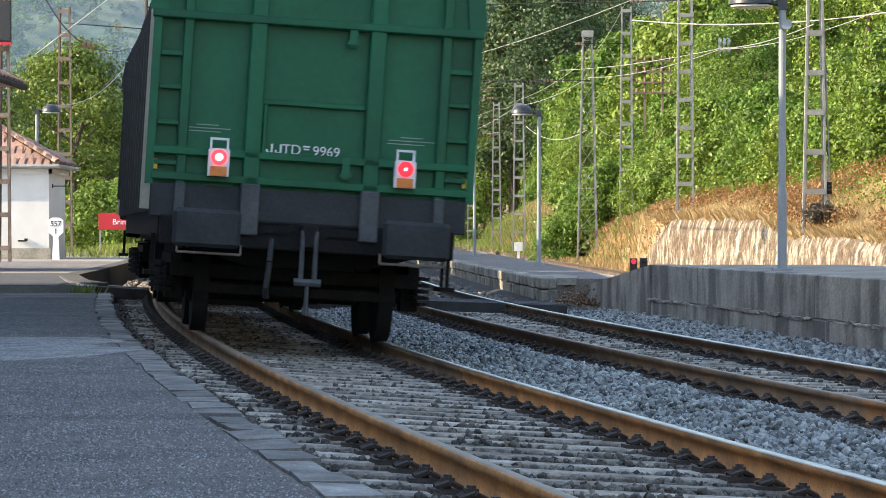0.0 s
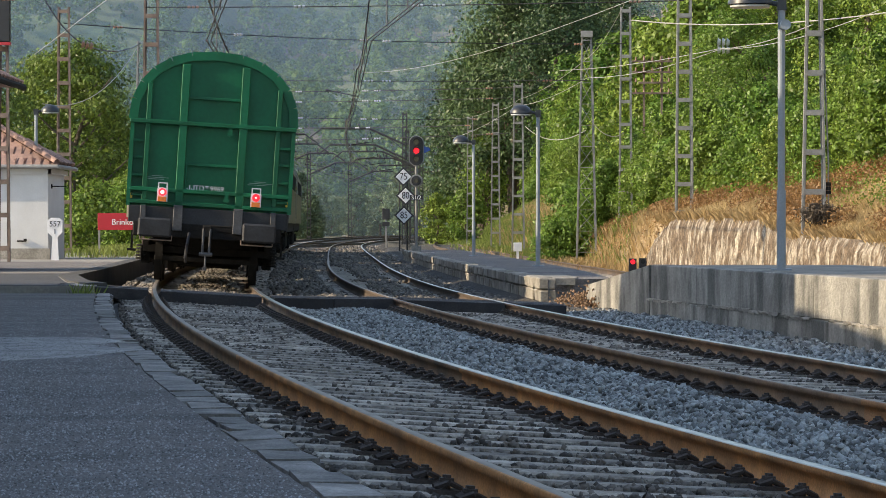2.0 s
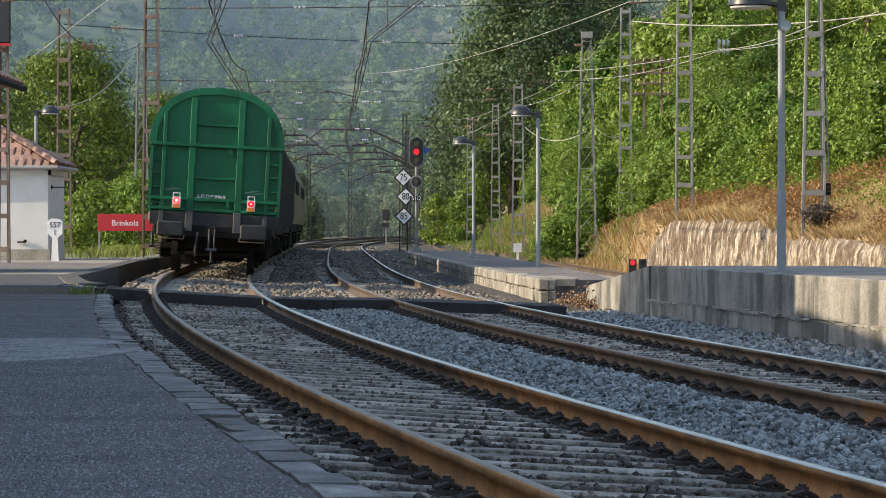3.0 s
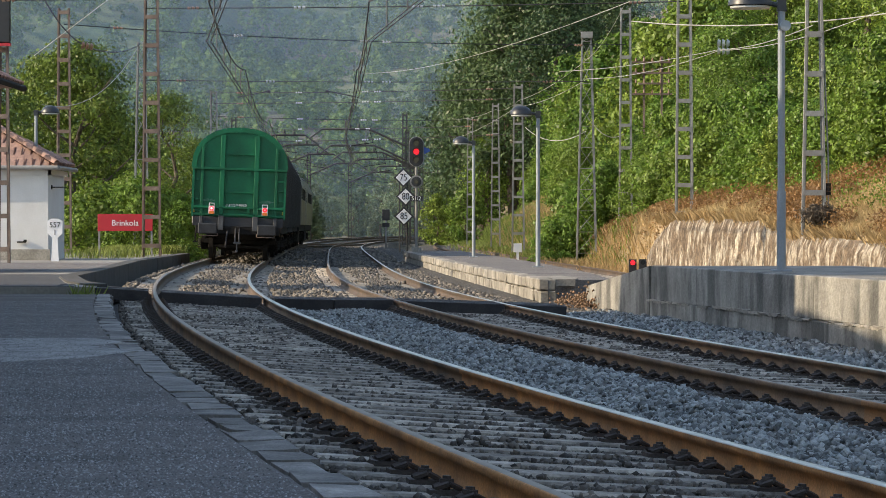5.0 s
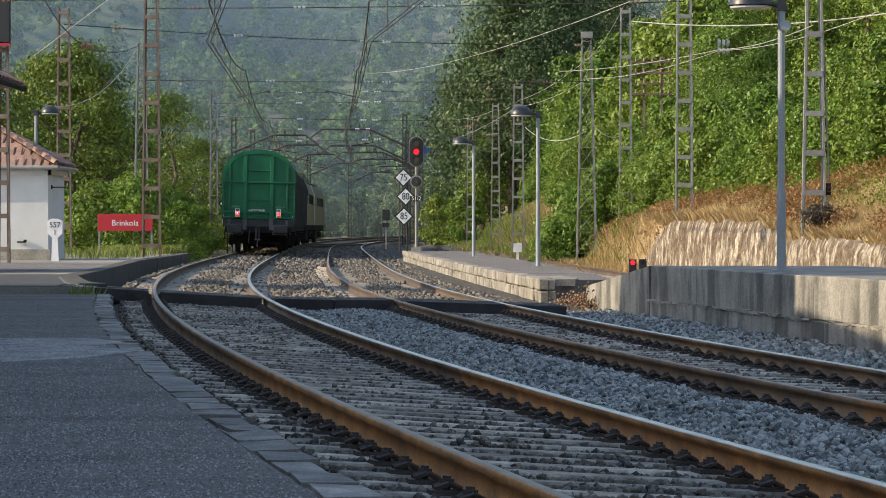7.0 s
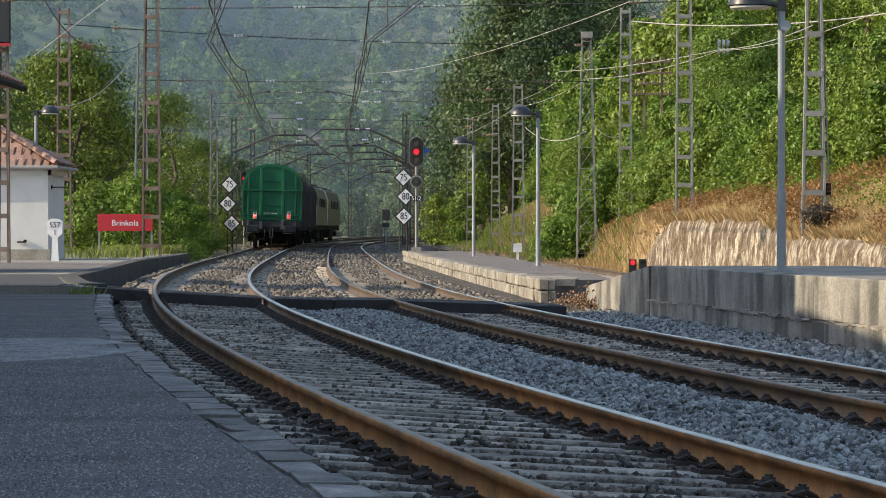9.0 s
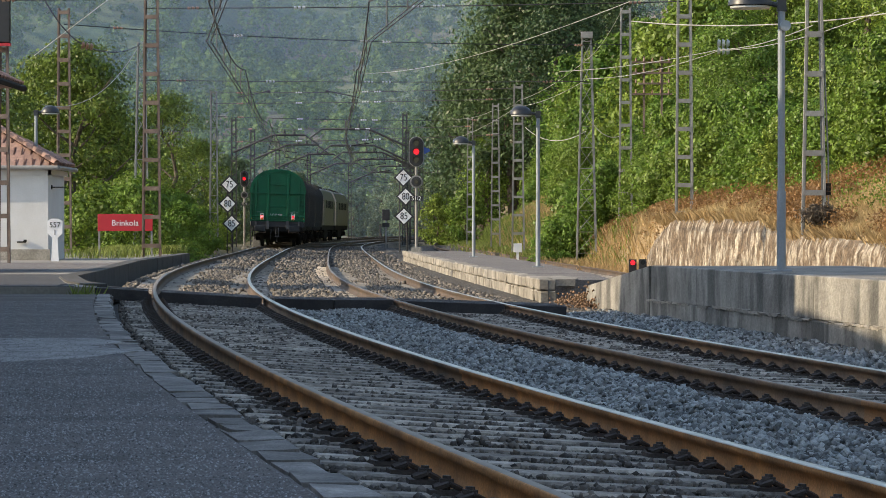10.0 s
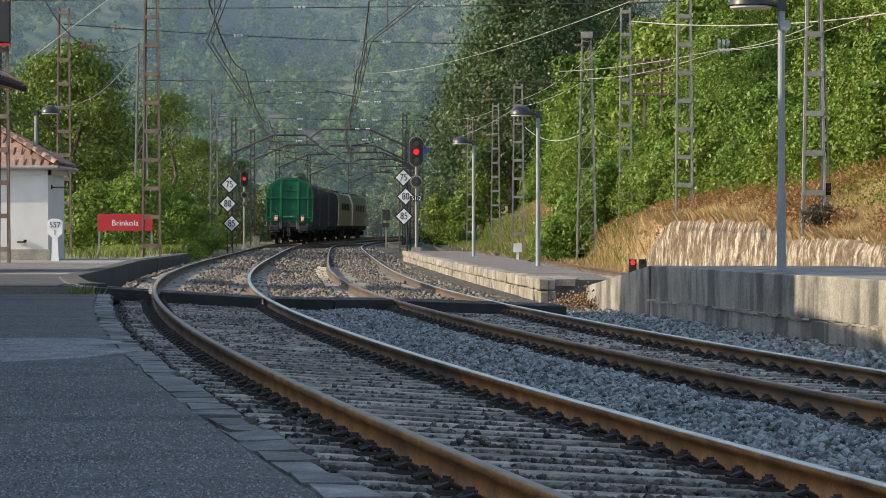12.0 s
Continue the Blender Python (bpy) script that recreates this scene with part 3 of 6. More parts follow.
def build_right_platform():
    back = [(x + 3.2, y + 0.4) for x, y in RIGHT_EDGE]
    slab("platform_right", [(x + 0.31, y) for x, y in RIGHT_EDGE] + back[::-1], -0.55, RIGHT_Z - 0.012, CONCRETE_PALE)
    tagged(bpy.data.objects["platform_right"], "raised concrete platform with a stained side wall", "platform", kind="structure")
    w = thing("platform_wall", None, "stained grey concrete platform wall with a coping", "wall", kind="structure")
    rev = RIGHT_EDGE
    wall_run(w, "wall_block", [(x + 0.03, y) for x, y in rev], 0.30, -0.085, RIGHT_Z, 3.1, CONCRETE, ledge=0.012, gap=0.003)
    wall_run(w, "footing", [(x + 0.005, y) for x, y in rev], 0.33, -0.6, -0.088, 2.4, CONCRETE, ledge=0.014, gap=0.004)
    # broken ledge between the two lifts of concrete
    rnd = random.Random(12)
    for (x0, y0), (x1, y1) in zip(rev[:-1], rev[1:]):
        L = math.hypot(x1 - x0, y1 - y0)
        ang = math.atan2(y1 - y0, x1 - x0)
        pos = 0.0
        while pos < L - 0.3:
            run = rnd.uniform(0.25, 0.9)
            if rnd.random() < 0.78:
                bm = bmesh.new()
                box(bm, (0, 0, 0), (run, 0.04, rnd.uniform(0.015, 0.045)))
                bmesh.ops.subdivide_edges(bm, edges=[e for e in bm.edges if abs(e.verts[0].co.x - e.verts[1].co.x) > run * 0.5], cuts=4)
                for v in bm.verts:
                    v.co += Vector((rnd.uniform(-0.02, 0.02), rnd.uniform(-0.012, 0.012), rnd.uniform(-0.012, 0.012)))
                c = (pos + run / 2) / L
                ob = part("ledge_lump", bm, CONCRETE_PALE, w)
                ob.matrix_basis = Matrix.Translation((x0 + (x1 - x0) * c + 0.012, y0 + (y1 - y0) * c, -0.088 + rnd.uniform(-0.012, 0.012))) @ Matrix.Rotation(ang, 4, "Z")
            pos += run
    # sloped end
    ramp = [(3.2, 45.62), (2.42, 49.6), (3.4, 50.2), (6.4, 46.0)]
    slab("ramp", ramp, -0.6, 0.3, CONCRETE, w, z_of=lambda x, y: RIGHT_Z - (y - 45.6) * 0.1 if y > 46.1 else RIGHT_Z - 0.01)


ISLE_EDGE = [(1.82, 51.0), (1.66, 53.6), (0.63, 71.0), (-0.35, 90.0), (-1.27, 110.0), (-1.4, 113.0)]


def build_island_platform():
    back = [(3.0, 51.6), (2.95, 60.0), (2.5, 75.0), (1.65, 95.0), (0.7, 113.0)]
    slab("platform_island", ISLE_EDGE + back[::-1], -0.6, ISLE_Z, ASPHALT)
    tagged(bpy.data.objects["platform_island"], "low asphalt island platform with a pale stone edge", "platform", kind="structure")
    tagged(slab("broken_end", [(1.68, 51.05), (2.3, 51.1), (2.42, 52.6), (2.2, 55.2), (1.72, 54.6)], ISLE_Z - 0.1, ISLE_Z + 0.018, CONCRETE_PALE), "pale broken concrete end of the island platform", "platform", kind="structure")
    k = thing("island_edge", None, "pale worn stone edge of the island platform", "platform edge", kind="structure")
    rnd = random.Random(8)
    for (x0, y0), (x1, y1) in zip(ISLE_EDGE[:-1], ISLE_EDGE[1:]):
        L = math.hypot(x1 - x0, y1 - y0)
        ang = math.atan2(y1 - y0, x1 - x0)
        for z, hgt, size, back in ((ISLE_Z + 0.025, 0.2, 0.72, 0.0), (ISLE_Z - 0.18, 0.22, 0.6, 0.02), (ISLE_Z - 0.405, 0.3, 0.66, 0.0)):
            n = max(1, round(L / size))
            for i in range(n):
                bm = bmesh.new()
                box(bm, (0, 0, -hgt / 2), (L / n - 0.014, 0.3, hgt - 0.008))
                for v in bm.verts:
                    v.co += Vector((rnd.uniform(-0.012, 0.012), rnd.uniform(-0.02, 0.02), rnd.uniform(-0.01, 0.01)))
                bmesh.ops.bevel(bm, geom=bm.edges[:], offset=0.02, segments=1, affect="EDGES")
                ob = part("edge_stone", bm, CONCRETE_PALE, k)
                c = (i + 0.5) / n
                ob.matrix_basis = Matrix.Translation((x0 + (x1 - x0) * c + back + rnd.uniform(-0.012, 0.012), y0 + (y1 - y0) * c, z + rnd.uniform(-0.008, 0.008))) @ Matrix.Rotation(ang + rnd.uniform(-0.012, 0.012), 4, "Z")


def build_crossing():
    c = thing("level_crossing", None, "dark tarred timber foot crossing over both tracks", "crossing", kind="structure")
    rnd = random.Random(2)
    y0, rows, w = 45.2, 7, 0.24
    spans = [(-2.35, -0.96), (-0.78, 0.78), (0.96, OFF2 - 0.96), (OFF2 - 0.78, OFF2 + 0.78), (OFF2 + 0.96, OFF2 + 1.75)]
    for a, b in spans:
        for i in range(rows):
            y = y0 + i * (w + 0.012)
            s = s_at(y)
            n = 2 if b - a > 1.7 else 1
            for j in range(n):
                u0, u1 = a + (b - a) * j / n + 0.006, a + (b - a) * (j + 1) / n - 0.006
                p, h = on_line(s, (u0 + u1) / 2)
                za, zb = tilt(u0, y), tilt(u1, y)
                bm = bmesh.new()
                box(bm, (0, 0, -0.085), (u1 - u0, w, 0.17))
                bmesh.ops.bevel(bm, geom=bm.edges[:], offset=0.008, segments=1, affect="EDGES")
                ob = part("plank", bm, TIMBER, c)
                ob.matrix_basis = Matrix.Translation((p.x, p.y, (za + zb) / 2 + 0.005 + rnd.uniform(-0.006, 0.006))) @ pose(0, 0, 0, 0, math.degrees(math.atan2(za - zb, u1 - u0)), -math.degrees(h))


build_near_platform()
build_far_platform()
build_right_platform()
build_island_platform()
build_crossing()


# ---------- unseen station building added beside the platform to shade the foreground ---
def build_station():
    st = thing("station_building", pose(-7.6, 0, NEAR_Z), "unseen white rendered two-storey station building added beside the platform to shade the foreground", "building")
    # middle wing made low so that sun reaches the right platform wall
    for y0, y1, h in ((-30, 27, 8.4), (27, 34.5, 5.6), (34.5, 44.0, 8.4)):
        part("wall", boxes(((-4.5, (y0 + y1) / 2, h / 2), (9, y1 - y0, h))), WHITE_WALL, st)
        bm = bmesh.new()
        prism(bm, [(0.5, h), (-9.5, h), (-4.5, h + 1.6)], y0, y1)
        part("roof", bm, TILE, st)
        for k in range(int((y1 - y0) / 3)):
            for z in (1.6, 5.0):
                part("window", boxes(((0.01, y0 + 1.5 + 3 * k, z), (0.08, 1.1, 1.6))), DARK_GLASS, st)


build_station()


# ---------- foliage ----------
def leaf_quads(centres, outward, size, rng, droop=0.3, aspect=1.7, loose=0.55):
    """Small pointed leaves, two triangles folded along the rib, round the given centres."""
    n = len(centres)
    nrm = outward + rng.normal(0, loose, (n, 3)) + np.array([0, 0, droop])
    nrm /= np.linalg.norm(nrm, axis=1)[:, None] + 1e-9
    ref = rng.normal(0, 1, (n, 3))
    u = np.cross(nrm, ref)
    u /= np.linalg.norm(u, axis=1)[:, None] + 1e-9
    v = np.cross(nrm, u)
    sz = size * rng.uniform(0.6, 1.3, n)[:, None]
    a, c = centres - u * sz * aspect / 2, centres + u * sz * aspect / 2
    b, d = centres + v * sz / 2 + nrm * sz * 0.12, centres - v * sz / 2 + nrm * sz * 0.12
    verts = np.stack([a, b, c, d], 1).reshape(-1, 3)
    return verts, np.arange(n * 4).reshape(n, 4)


def crown_points(height, width, clumps, per, rng, low=0.25, flat=0.75):
    """Leaves on the outside of many clumps that sit on limbs, with gaps between them."""
    cen, out = [], []
    for k in range(clumps):
        t = rng.uniform(0, 1)
        z = height * (low + (1 - low) * t)
        prof = math.sin(math.pi * min(1, 0.18 + 0.82 * t ** 0.9)) ** 0.6 if t < 0.999 else 0
        a = rng.uniform(0, 2 * math.pi)
        r = width / 2 * prof * math.sqrt(rng.uniform(0.1, 1)) * rng.uniform(0.75, 1.15)
        c = np.array([r * math.cos(a), r * math.sin(a), z])
        cr = width * rng.uniform(0.09, 0.19)
        d = rng.normal(0, 1, (per, 3))
        d /= np.linalg.norm(d, axis=1)[:, None]
        rad = cr * rng.uniform(0.35, 1.08, per)[:, None] ** 0.7
        cen.append(c + d * rad * np.array([1.15, 1.15, flat]))
        out.append(d * 0.8 + np.array([math.cos(a) * 0.4, math.sin(a) * 0.4, 0.2]))
    return np.concatenate(cen), np.concatenate(out)


def build_tree(name, label, height, width, clumps, per, size, mat, seed, low=0.25, trunk=True, flat=0.75):
    rng = np.random.default_rng(seed)
    tr = thing(name, pose(0, 0, -50), label, "tree" if trunk else "bush")
    if trunk:
        bm = bmesh.new()
        pts = [Vector((0.12 * width * math.sin(k * 1.3 + seed) * k / 5, 0.08 * width * math.cos(k * 1.9 + seed) * k / 5, height * 0.82 * k / 5)) for k in range(6)]
        r0 = 0.024 * height
        for k in range(5):
            rod(bm, pts[k], pts[k + 1], r0 * (1 - k / 6.5), 7, r0 * (1 - (k + 1) / 6.5))
        for k in range(10):
            t = rng.uniform(0.25, 0.9)
            i = min(4, int(t * 5))
            b = pts[i].lerp(pts[i + 1], t * 5 - i)
            a = rng.uniform(0, 6.283)
            L = width * rng.uniform(0.25, 0.45) * (1.1 - t * 0.5)
            mid = b + Vector((math.cos(a) * L * 0.5, math.sin(a) * L * 0.5, L * 0.35))
            rod(bm, b, mid, r0 * 0.35, 5, r0 * 0.22)
            rod(bm, mid, mid + Vector((math.cos(a + 0.3) * L * 0.5, math.sin(a + 0.3) * L * 0.5, L * 0.45)), r0 * 0.22, 5, r0 * 0.08)
        part("trunk", bm, BARK, tr)
    c, o = crown_points(height, width, clumps, per, rng, low, flat)
    v, f = leaf_quads(c, o, size, rng)
    raw("crown", v, f, mat, tr)
    return tr


TREES_BANK = [build_tree("tree", "leafy bright green broadleaf tree on the bank", h, w, cl, 125, 0.098, LEAF_BANK, 11 + i, low)
              for i, (h, w, cl, low) in enumerate(((6.5, 4.6, 105, 0.08), (8.5, 5.0, 125, 0.12), (5.2, 4.4, 90, 0.05), (9.5, 5.6, 130, 0.15)))]
LOW_BANK = [build_tree("tree", "leafy green broadleaf tree further along the bank", h, w, cl, 58, 0.175, LEAF_BANK, 91 + i, low)
            for i, (h, w, cl, low) in enumerate(((7.0, 4.8, 75, 0.06), (9.0, 5.4, 85, 0.1), (5.5, 4.6, 65, 0.04)))]
LOW_LEFT = [build_tree("tree", "green ash tree further along the line", h, w, cl, 50, 0.2, LEAF_LEFT, 95 + i, low, flat=0.5)
            for i, (h, w, cl, low) in enumerate(((10.0, 7.5, 90, 0.08), (8.0, 6.5, 80, 0.05)))]
TREES_DARK = [build_tree("tree", "dark green broadleaf tree on the hillside", h, w, cl, 95, 0.15, LEAF_DARK, 31 + i, low)
              for i, (h, w, cl, low) in enumerate(((11.5, 7.5, 125, 0.12), (14.0, 8.0, 140, 0.18)))]
TREES_LEFT = [build_tree("tree", "tall ash tree with dense green foliage", h, w, cl, 135, 0.105, LEAF_LEFT, 51 + i, low, flat=0.45)
              for i, (h, w, cl, low) in enumerate(((10.5, 8.0, 120, 0.15), (9.0, 7.0, 110, 0.1)))]
LOW_FAR = [build_tree("tree", "green tree where the line bends away, haze mixed into its leaf colour", h, w, cl, 45, 0.24, LEAF_HAZED, 131 + i, low)
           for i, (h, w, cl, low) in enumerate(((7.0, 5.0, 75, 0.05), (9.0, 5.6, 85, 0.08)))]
BUSHES = [build_tree("bush", "bright green leafy bush", h, w, cl, 105, 0.082, LEAF_BRIGHT, 71 + i, 0.0, trunk=False)
          for i, (h, w, cl) in enumerate(((2.3, 2.6, 45), (3.2, 2.8, 60)))]
USED = set()


def plant(kinds, k, x, y, scale=1.0, turn=0.0, group="", sink=0.1):
    src = kinds[k % len(kinds)]
    z = ground_z(x, y) - sink
    m = pose(x, y, z, 0, 0, turn) @ Matrix.Diagonal((scale, scale, scale, 1))
    if src.name not in USED:
        USED.add(src.name)
        src.matrix_basis = m
        if group:
            tagged(src, group=group)
        return src
    ob = copy_thing(src, m)
    ob.scale = (scale, scale, scale)
    return ob


def plant_all():
    """Trees and bushes at their places."""
    rnd = random.Random(17)
    # wooded bank beside the right-hand platform
    for row, (dmin, n, kinds) in enumerate(((16.6, 38, TREES_BANK), (20.0, 32, TREES_BANK), (24.5, 24, LOW_BANK), (30.0, 20, LOW_BANK), (37.0, 14, TREES_DARK))):
        for i in range(n):
            y = 66 + (i + rnd.uniform(0.1, 0.9)) * (230 - row * 12) / n + row * 14
            d = dmin + rnd.uniform(-1.2, 1.6)
            x = d + line_x(min(y, 330))
            if x > 0.16 * y + 5 or (row == 0 and (y < 92 or y > 118) and (y > 118 or rnd.random() < 0.6)):
                continue
            sc = rnd.uniform(0.75, 1.15) * (0.62 if row == 0 else 1.0)
            plant(LOW_BANK if y > 135 and row < 4 else kinds, rnd.randrange(4), x, y, sc, rnd.uniform(0, 360), "trees of the bank")
    # tall dark trees further up the line
    for x, y, sc in ((3.6, 274, 1.35), (6.2, 258, 1.5), (9.4, 266, 1.55), (6.5, 262, 1.35), (10.0, 248, 1.2), (3.0, 285, 1.25), (13.0, 275, 1.3), (8.0, 300, 1.3), (3.0, 335, 1.1), (6.5, 345, 1.3), (10.5, 340, 1.3), (15.0, 350, 1.3), (5.0, 365, 1.3), (9.0, 372, 1.4), (14.0, 378, 1.4), (20.0, 360, 1.3), (17.0, 300, 1.3)):
        plant(TREES_DARK, rnd.randrange(2), x, y, sc, rnd.uniform(0, 360), "dark hillside trees")
    for x, y, sc in ((-0.6, 262, 0.8), (1.8, 250, 0.85), (3.9, 258, 0.95), (0.6, 285, 0.9)):
        plant(LOW_BANK, rnd.randrange(3), x, y, sc, rnd.uniform(0, 360), "trees of the bank")
    # the trees left of the line
    for x, y, sc in ((-19.5, 118, 0.95), (-15.4, 124, 1.0), (-23.5, 128, 1.1), (-15.9, 138, 0.78), (-18.8, 140, 1.05), (-14.8, 158, 0.8), (-28, 140, 1.15), (-17.5, 172, 0.85),
                     (-16.2, 196, 0.7), (-22, 180, 0.95), (-16.8, 226, 0.75), (-20, 215, 0.9), (-15.6, 260, 0.7), (-19, 265, 0.9), (-14.6, 300, 0.75), (-21, 300, 0.9)):
        plant(TREES_LEFT if y < 165 else (LOW_LEFT if y < 220 else LOW_FAR), rnd.randrange(2), x, y, sc, rnd.uniform(0, 360), "trees left of the line")
    # bushes
    for x, y, sc in ((-10.9, 104, 0.95), (-12.6, 106, 1.25), (-9.9, 112, 0.8), (-12.0, 116, 1.1), (-14.4, 110, 1.2), (-11.4, 124, 0.9), (-11.6, 134, 1.0), (-12.6, 150, 1.0),
                     (-13.2, 168, 1.1), (-17, 108, 1.3)):
        plant(BUSHES, rnd.randrange(2), x, y, sc, rnd.uniform(0, 360), "bushes beside the platform")
    # bushes on the lower bank
    for i in range(84):
        y = 60 + i * 0.8 + rnd.uniform(-0.5, 0.5)
        d = 15.3 + rnd.uniform(-0.5, 1.9) + (1.1 if y < 76 else 0)
        x = d + line_x(y)
        if x < 0.16 * y + 2.5:
            plant(BUSHES if i % 3 else LOW_BANK, rnd.randrange(4), x, y, rnd.uniform(0.6, 1.05) * (1 if i % 3 else 0.42), rnd.uniform(0, 360), "bushes of the bank")
    for i in range(30):
        y = 105 + i * 6 + rnd.uniform(-3, 3)
        d = 17.6 + rnd.uniform(-0.8, 1.4)
        plant(BUSHES, rnd.randrange(2), d + line_x(y), y, rnd.uniform(0.7, 1.2), rnd.uniform(0, 360), "bushes of the bank")
    # the thick bushes round the latticed mast
    for x, y, sc in ((4.4, 116, 0.8), (4.9, 117, 1.0), (5.7, 116, 0.95), (6.4, 115, 0.9), (5.3, 120, 1.1), (7.2, 106, 0.7), (7.4, 102, 0.75)):
        plant(BUSHES, rnd.randrange(2), x, y, sc, rnd.uniform(0, 360), "bushes of the bank")
    # undergrowth left of the line
    for i in range(26):
        y = 140 + i * 7.5 + rnd.uniform(-2, 2)
        d = -6.2 + rnd.uniform(-2.5, 0.6)
        plant(LOW_BANK if y < 190 else LOW_FAR, rnd.randrange(4), d + line_x(y), y, rnd.uniform(0.35, 0.55), rnd.uniform(0, 360), "undergrowth left of the line")
    # the thicket where the line bends out of sight
    for i in range(26):
        y = 330 + rnd.uniform(0, 70)
        x = -16 + i * 0.95 + rnd.uniform(-1, 1)
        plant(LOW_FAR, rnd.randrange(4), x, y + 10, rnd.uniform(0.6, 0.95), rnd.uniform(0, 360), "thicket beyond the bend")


plant_all()


def build_far_forest():
    """Many small crowns on the far slope, with clearings between them."""
    rng = np.random.default_rng(4)
    kinds = []
    for i in range(7):
        w = rng.uniform(5.0, 7.5)
        c, o = crown_points(w * rng.uniform(0.95, 1.5), w, 17, 22, rng, 0.08)
        kinds.append(leaf_quads(c, o, 0.58, rng, aspect=1.3, loose=0.3))
    vs, fs, k = [], [], 0
    for i in range(1500):
        y = 428 + rng.uniform(0, 1) ** 1.05 * 560
        x = rng.uniform(-0.165, 0.09) * y
        if noise.noise(Vector((x * 0.024, y * 0.011, 8.0))) > 0.33:
            continue
        v, f = kinds[rng.integers(7)]
        a, sc = rng.uniform(0, 6.283), rng.uniform(0.65, 1.25)
        turn = np.array([(math.cos(a), -math.sin(a), 0), (math.sin(a), math.cos(a), 0), (0, 0, 1)])
        vs.append(v @ turn.T * sc + np.array([x, y, ground_z(x, y) - 0.5]))
        fs.append(f + k)
        k += len(v)
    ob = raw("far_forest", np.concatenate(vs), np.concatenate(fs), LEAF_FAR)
    tagged(ob, "hazy blue-green woods on the far hillside", "forest", kind="stuff")


build_far_forest()


def build_haze_sheets():
    """Thin bluish sheets added behind the bend to imitate distance haze; most light passes."""
    m = bpy.data.materials.new("haze_sheet")
    m.use_nodes = True
    nt = m.node_tree
    nt.nodes.remove(nt.nodes["Principled BSDF"])
    mix, soft = nt.nodes.new("ShaderNodeMixShader"), nt.nodes.new("ShaderNodeMixShader")
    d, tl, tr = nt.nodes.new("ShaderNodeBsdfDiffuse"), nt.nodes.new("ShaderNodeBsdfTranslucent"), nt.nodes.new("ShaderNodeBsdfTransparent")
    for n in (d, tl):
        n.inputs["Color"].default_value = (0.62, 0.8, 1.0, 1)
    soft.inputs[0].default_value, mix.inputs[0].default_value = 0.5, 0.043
    for a, b in ((d.outputs[0], soft.inputs[1]), (tl.outputs[0], soft.inputs[2]), (tr.outputs[0], mix.inputs[1]), (soft.outputs[0], mix.inputs[2]), (mix.outputs[0], nt.nodes["Material Output"].inputs[0])):
        nt.links.new(a, b)
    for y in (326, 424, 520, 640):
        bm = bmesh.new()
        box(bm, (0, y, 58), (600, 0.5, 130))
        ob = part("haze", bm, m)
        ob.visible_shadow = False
        tagged(ob, "thin bluish sheet that imitates haze over the wooded valley", "haze", kind="structure")


build_haze_sheets()


# ---------- the train ----------
WAGON_L, LOCO_L = 16.5, 22.0


def wheelset(parent, y, r=0.45):
    """Axle with two flanged wheels; turns about its axle."""
    bm = bmesh.new()
    rod(bm, (-1.05, 0, 0), (1.05, 0, 0), 0.08, 10)
    for sd in (-1, 1):
        rod(bm, (sd * 0.80, 0, 0), (sd * 0.83, 0, 0), r + 0.03, 24)
        rod(bm, (sd * 0.83, 0, 0), (sd * 0.94, 0, 0), r, 24)
        rod(bm, (sd * 0.94, 0, 0), (sd * 0.97, 0, 0), r * 0.4, 12)
    ob = part("wheelset", bm, [DARK_IRON], parent)
    ob.matrix_basis = pose(0, y, r)
    return ob


def bogie(parent, y):
    wheels = [wheelset(parent, y - 0.9), wheelset(parent, y + 0.9)]
    for sd in (-1, 1):
        bm = bmesh.new()
        box(bm, (sd * 1.12, y, 0.62), (0.1, 2.6, 0.2))
        for q in (-0.9, 0.9):
            box(bm, (sd * 1.12, y + q, 0.45), (0.16, 0.3, 0.3))
            for k in range(5):
                rod(bm, (sd * 1.2, y + q - 0.22, 0.36 + k * 0.06), (sd * 1.2, y + q - 0.22, 0.395 + k * 0.06), 0.1, 10)
                rod(bm, (sd * 1.2, y + q + 0.22, 0.36 + k * 0.06), (sd * 1.2, y + q + 0.22, 0.395 + k * 0.06), 0.1, 10)
        part("bogie_frame", bm, DARK_IRON, parent)
    part("bolster", boxes(((0, y, 0.66), (2.2, 0.4, 0.22))), DARK_IRON, parent, bevel=0.02)
    for q in (-1.25, 1.25):
        part("bogie_crossbar", boxes(((0, y + q, 0.58), (2.2, 0.1, 0.14))), DARK_IRON, parent, bevel=0.015)
    return wheels


def hood_profile(w=1.45, z0=1.12, zs=2.98, zt=4.2, n=12):
    """Outline (x, z) of the body: upright sides and an arched roof."""
    pts = [(-w, z0), (-w, zs)]
    for k in range(1, n):
        a = math.pi * (1 - k / n)
        c, s = math.cos(a), math.sin(a)
        pts.append((w * math.copysign(abs(c) ** 0.86, c), zs + (zt - zs) * abs(s) ** 0.9))
    return pts + [(w, zs), (w, z0)]


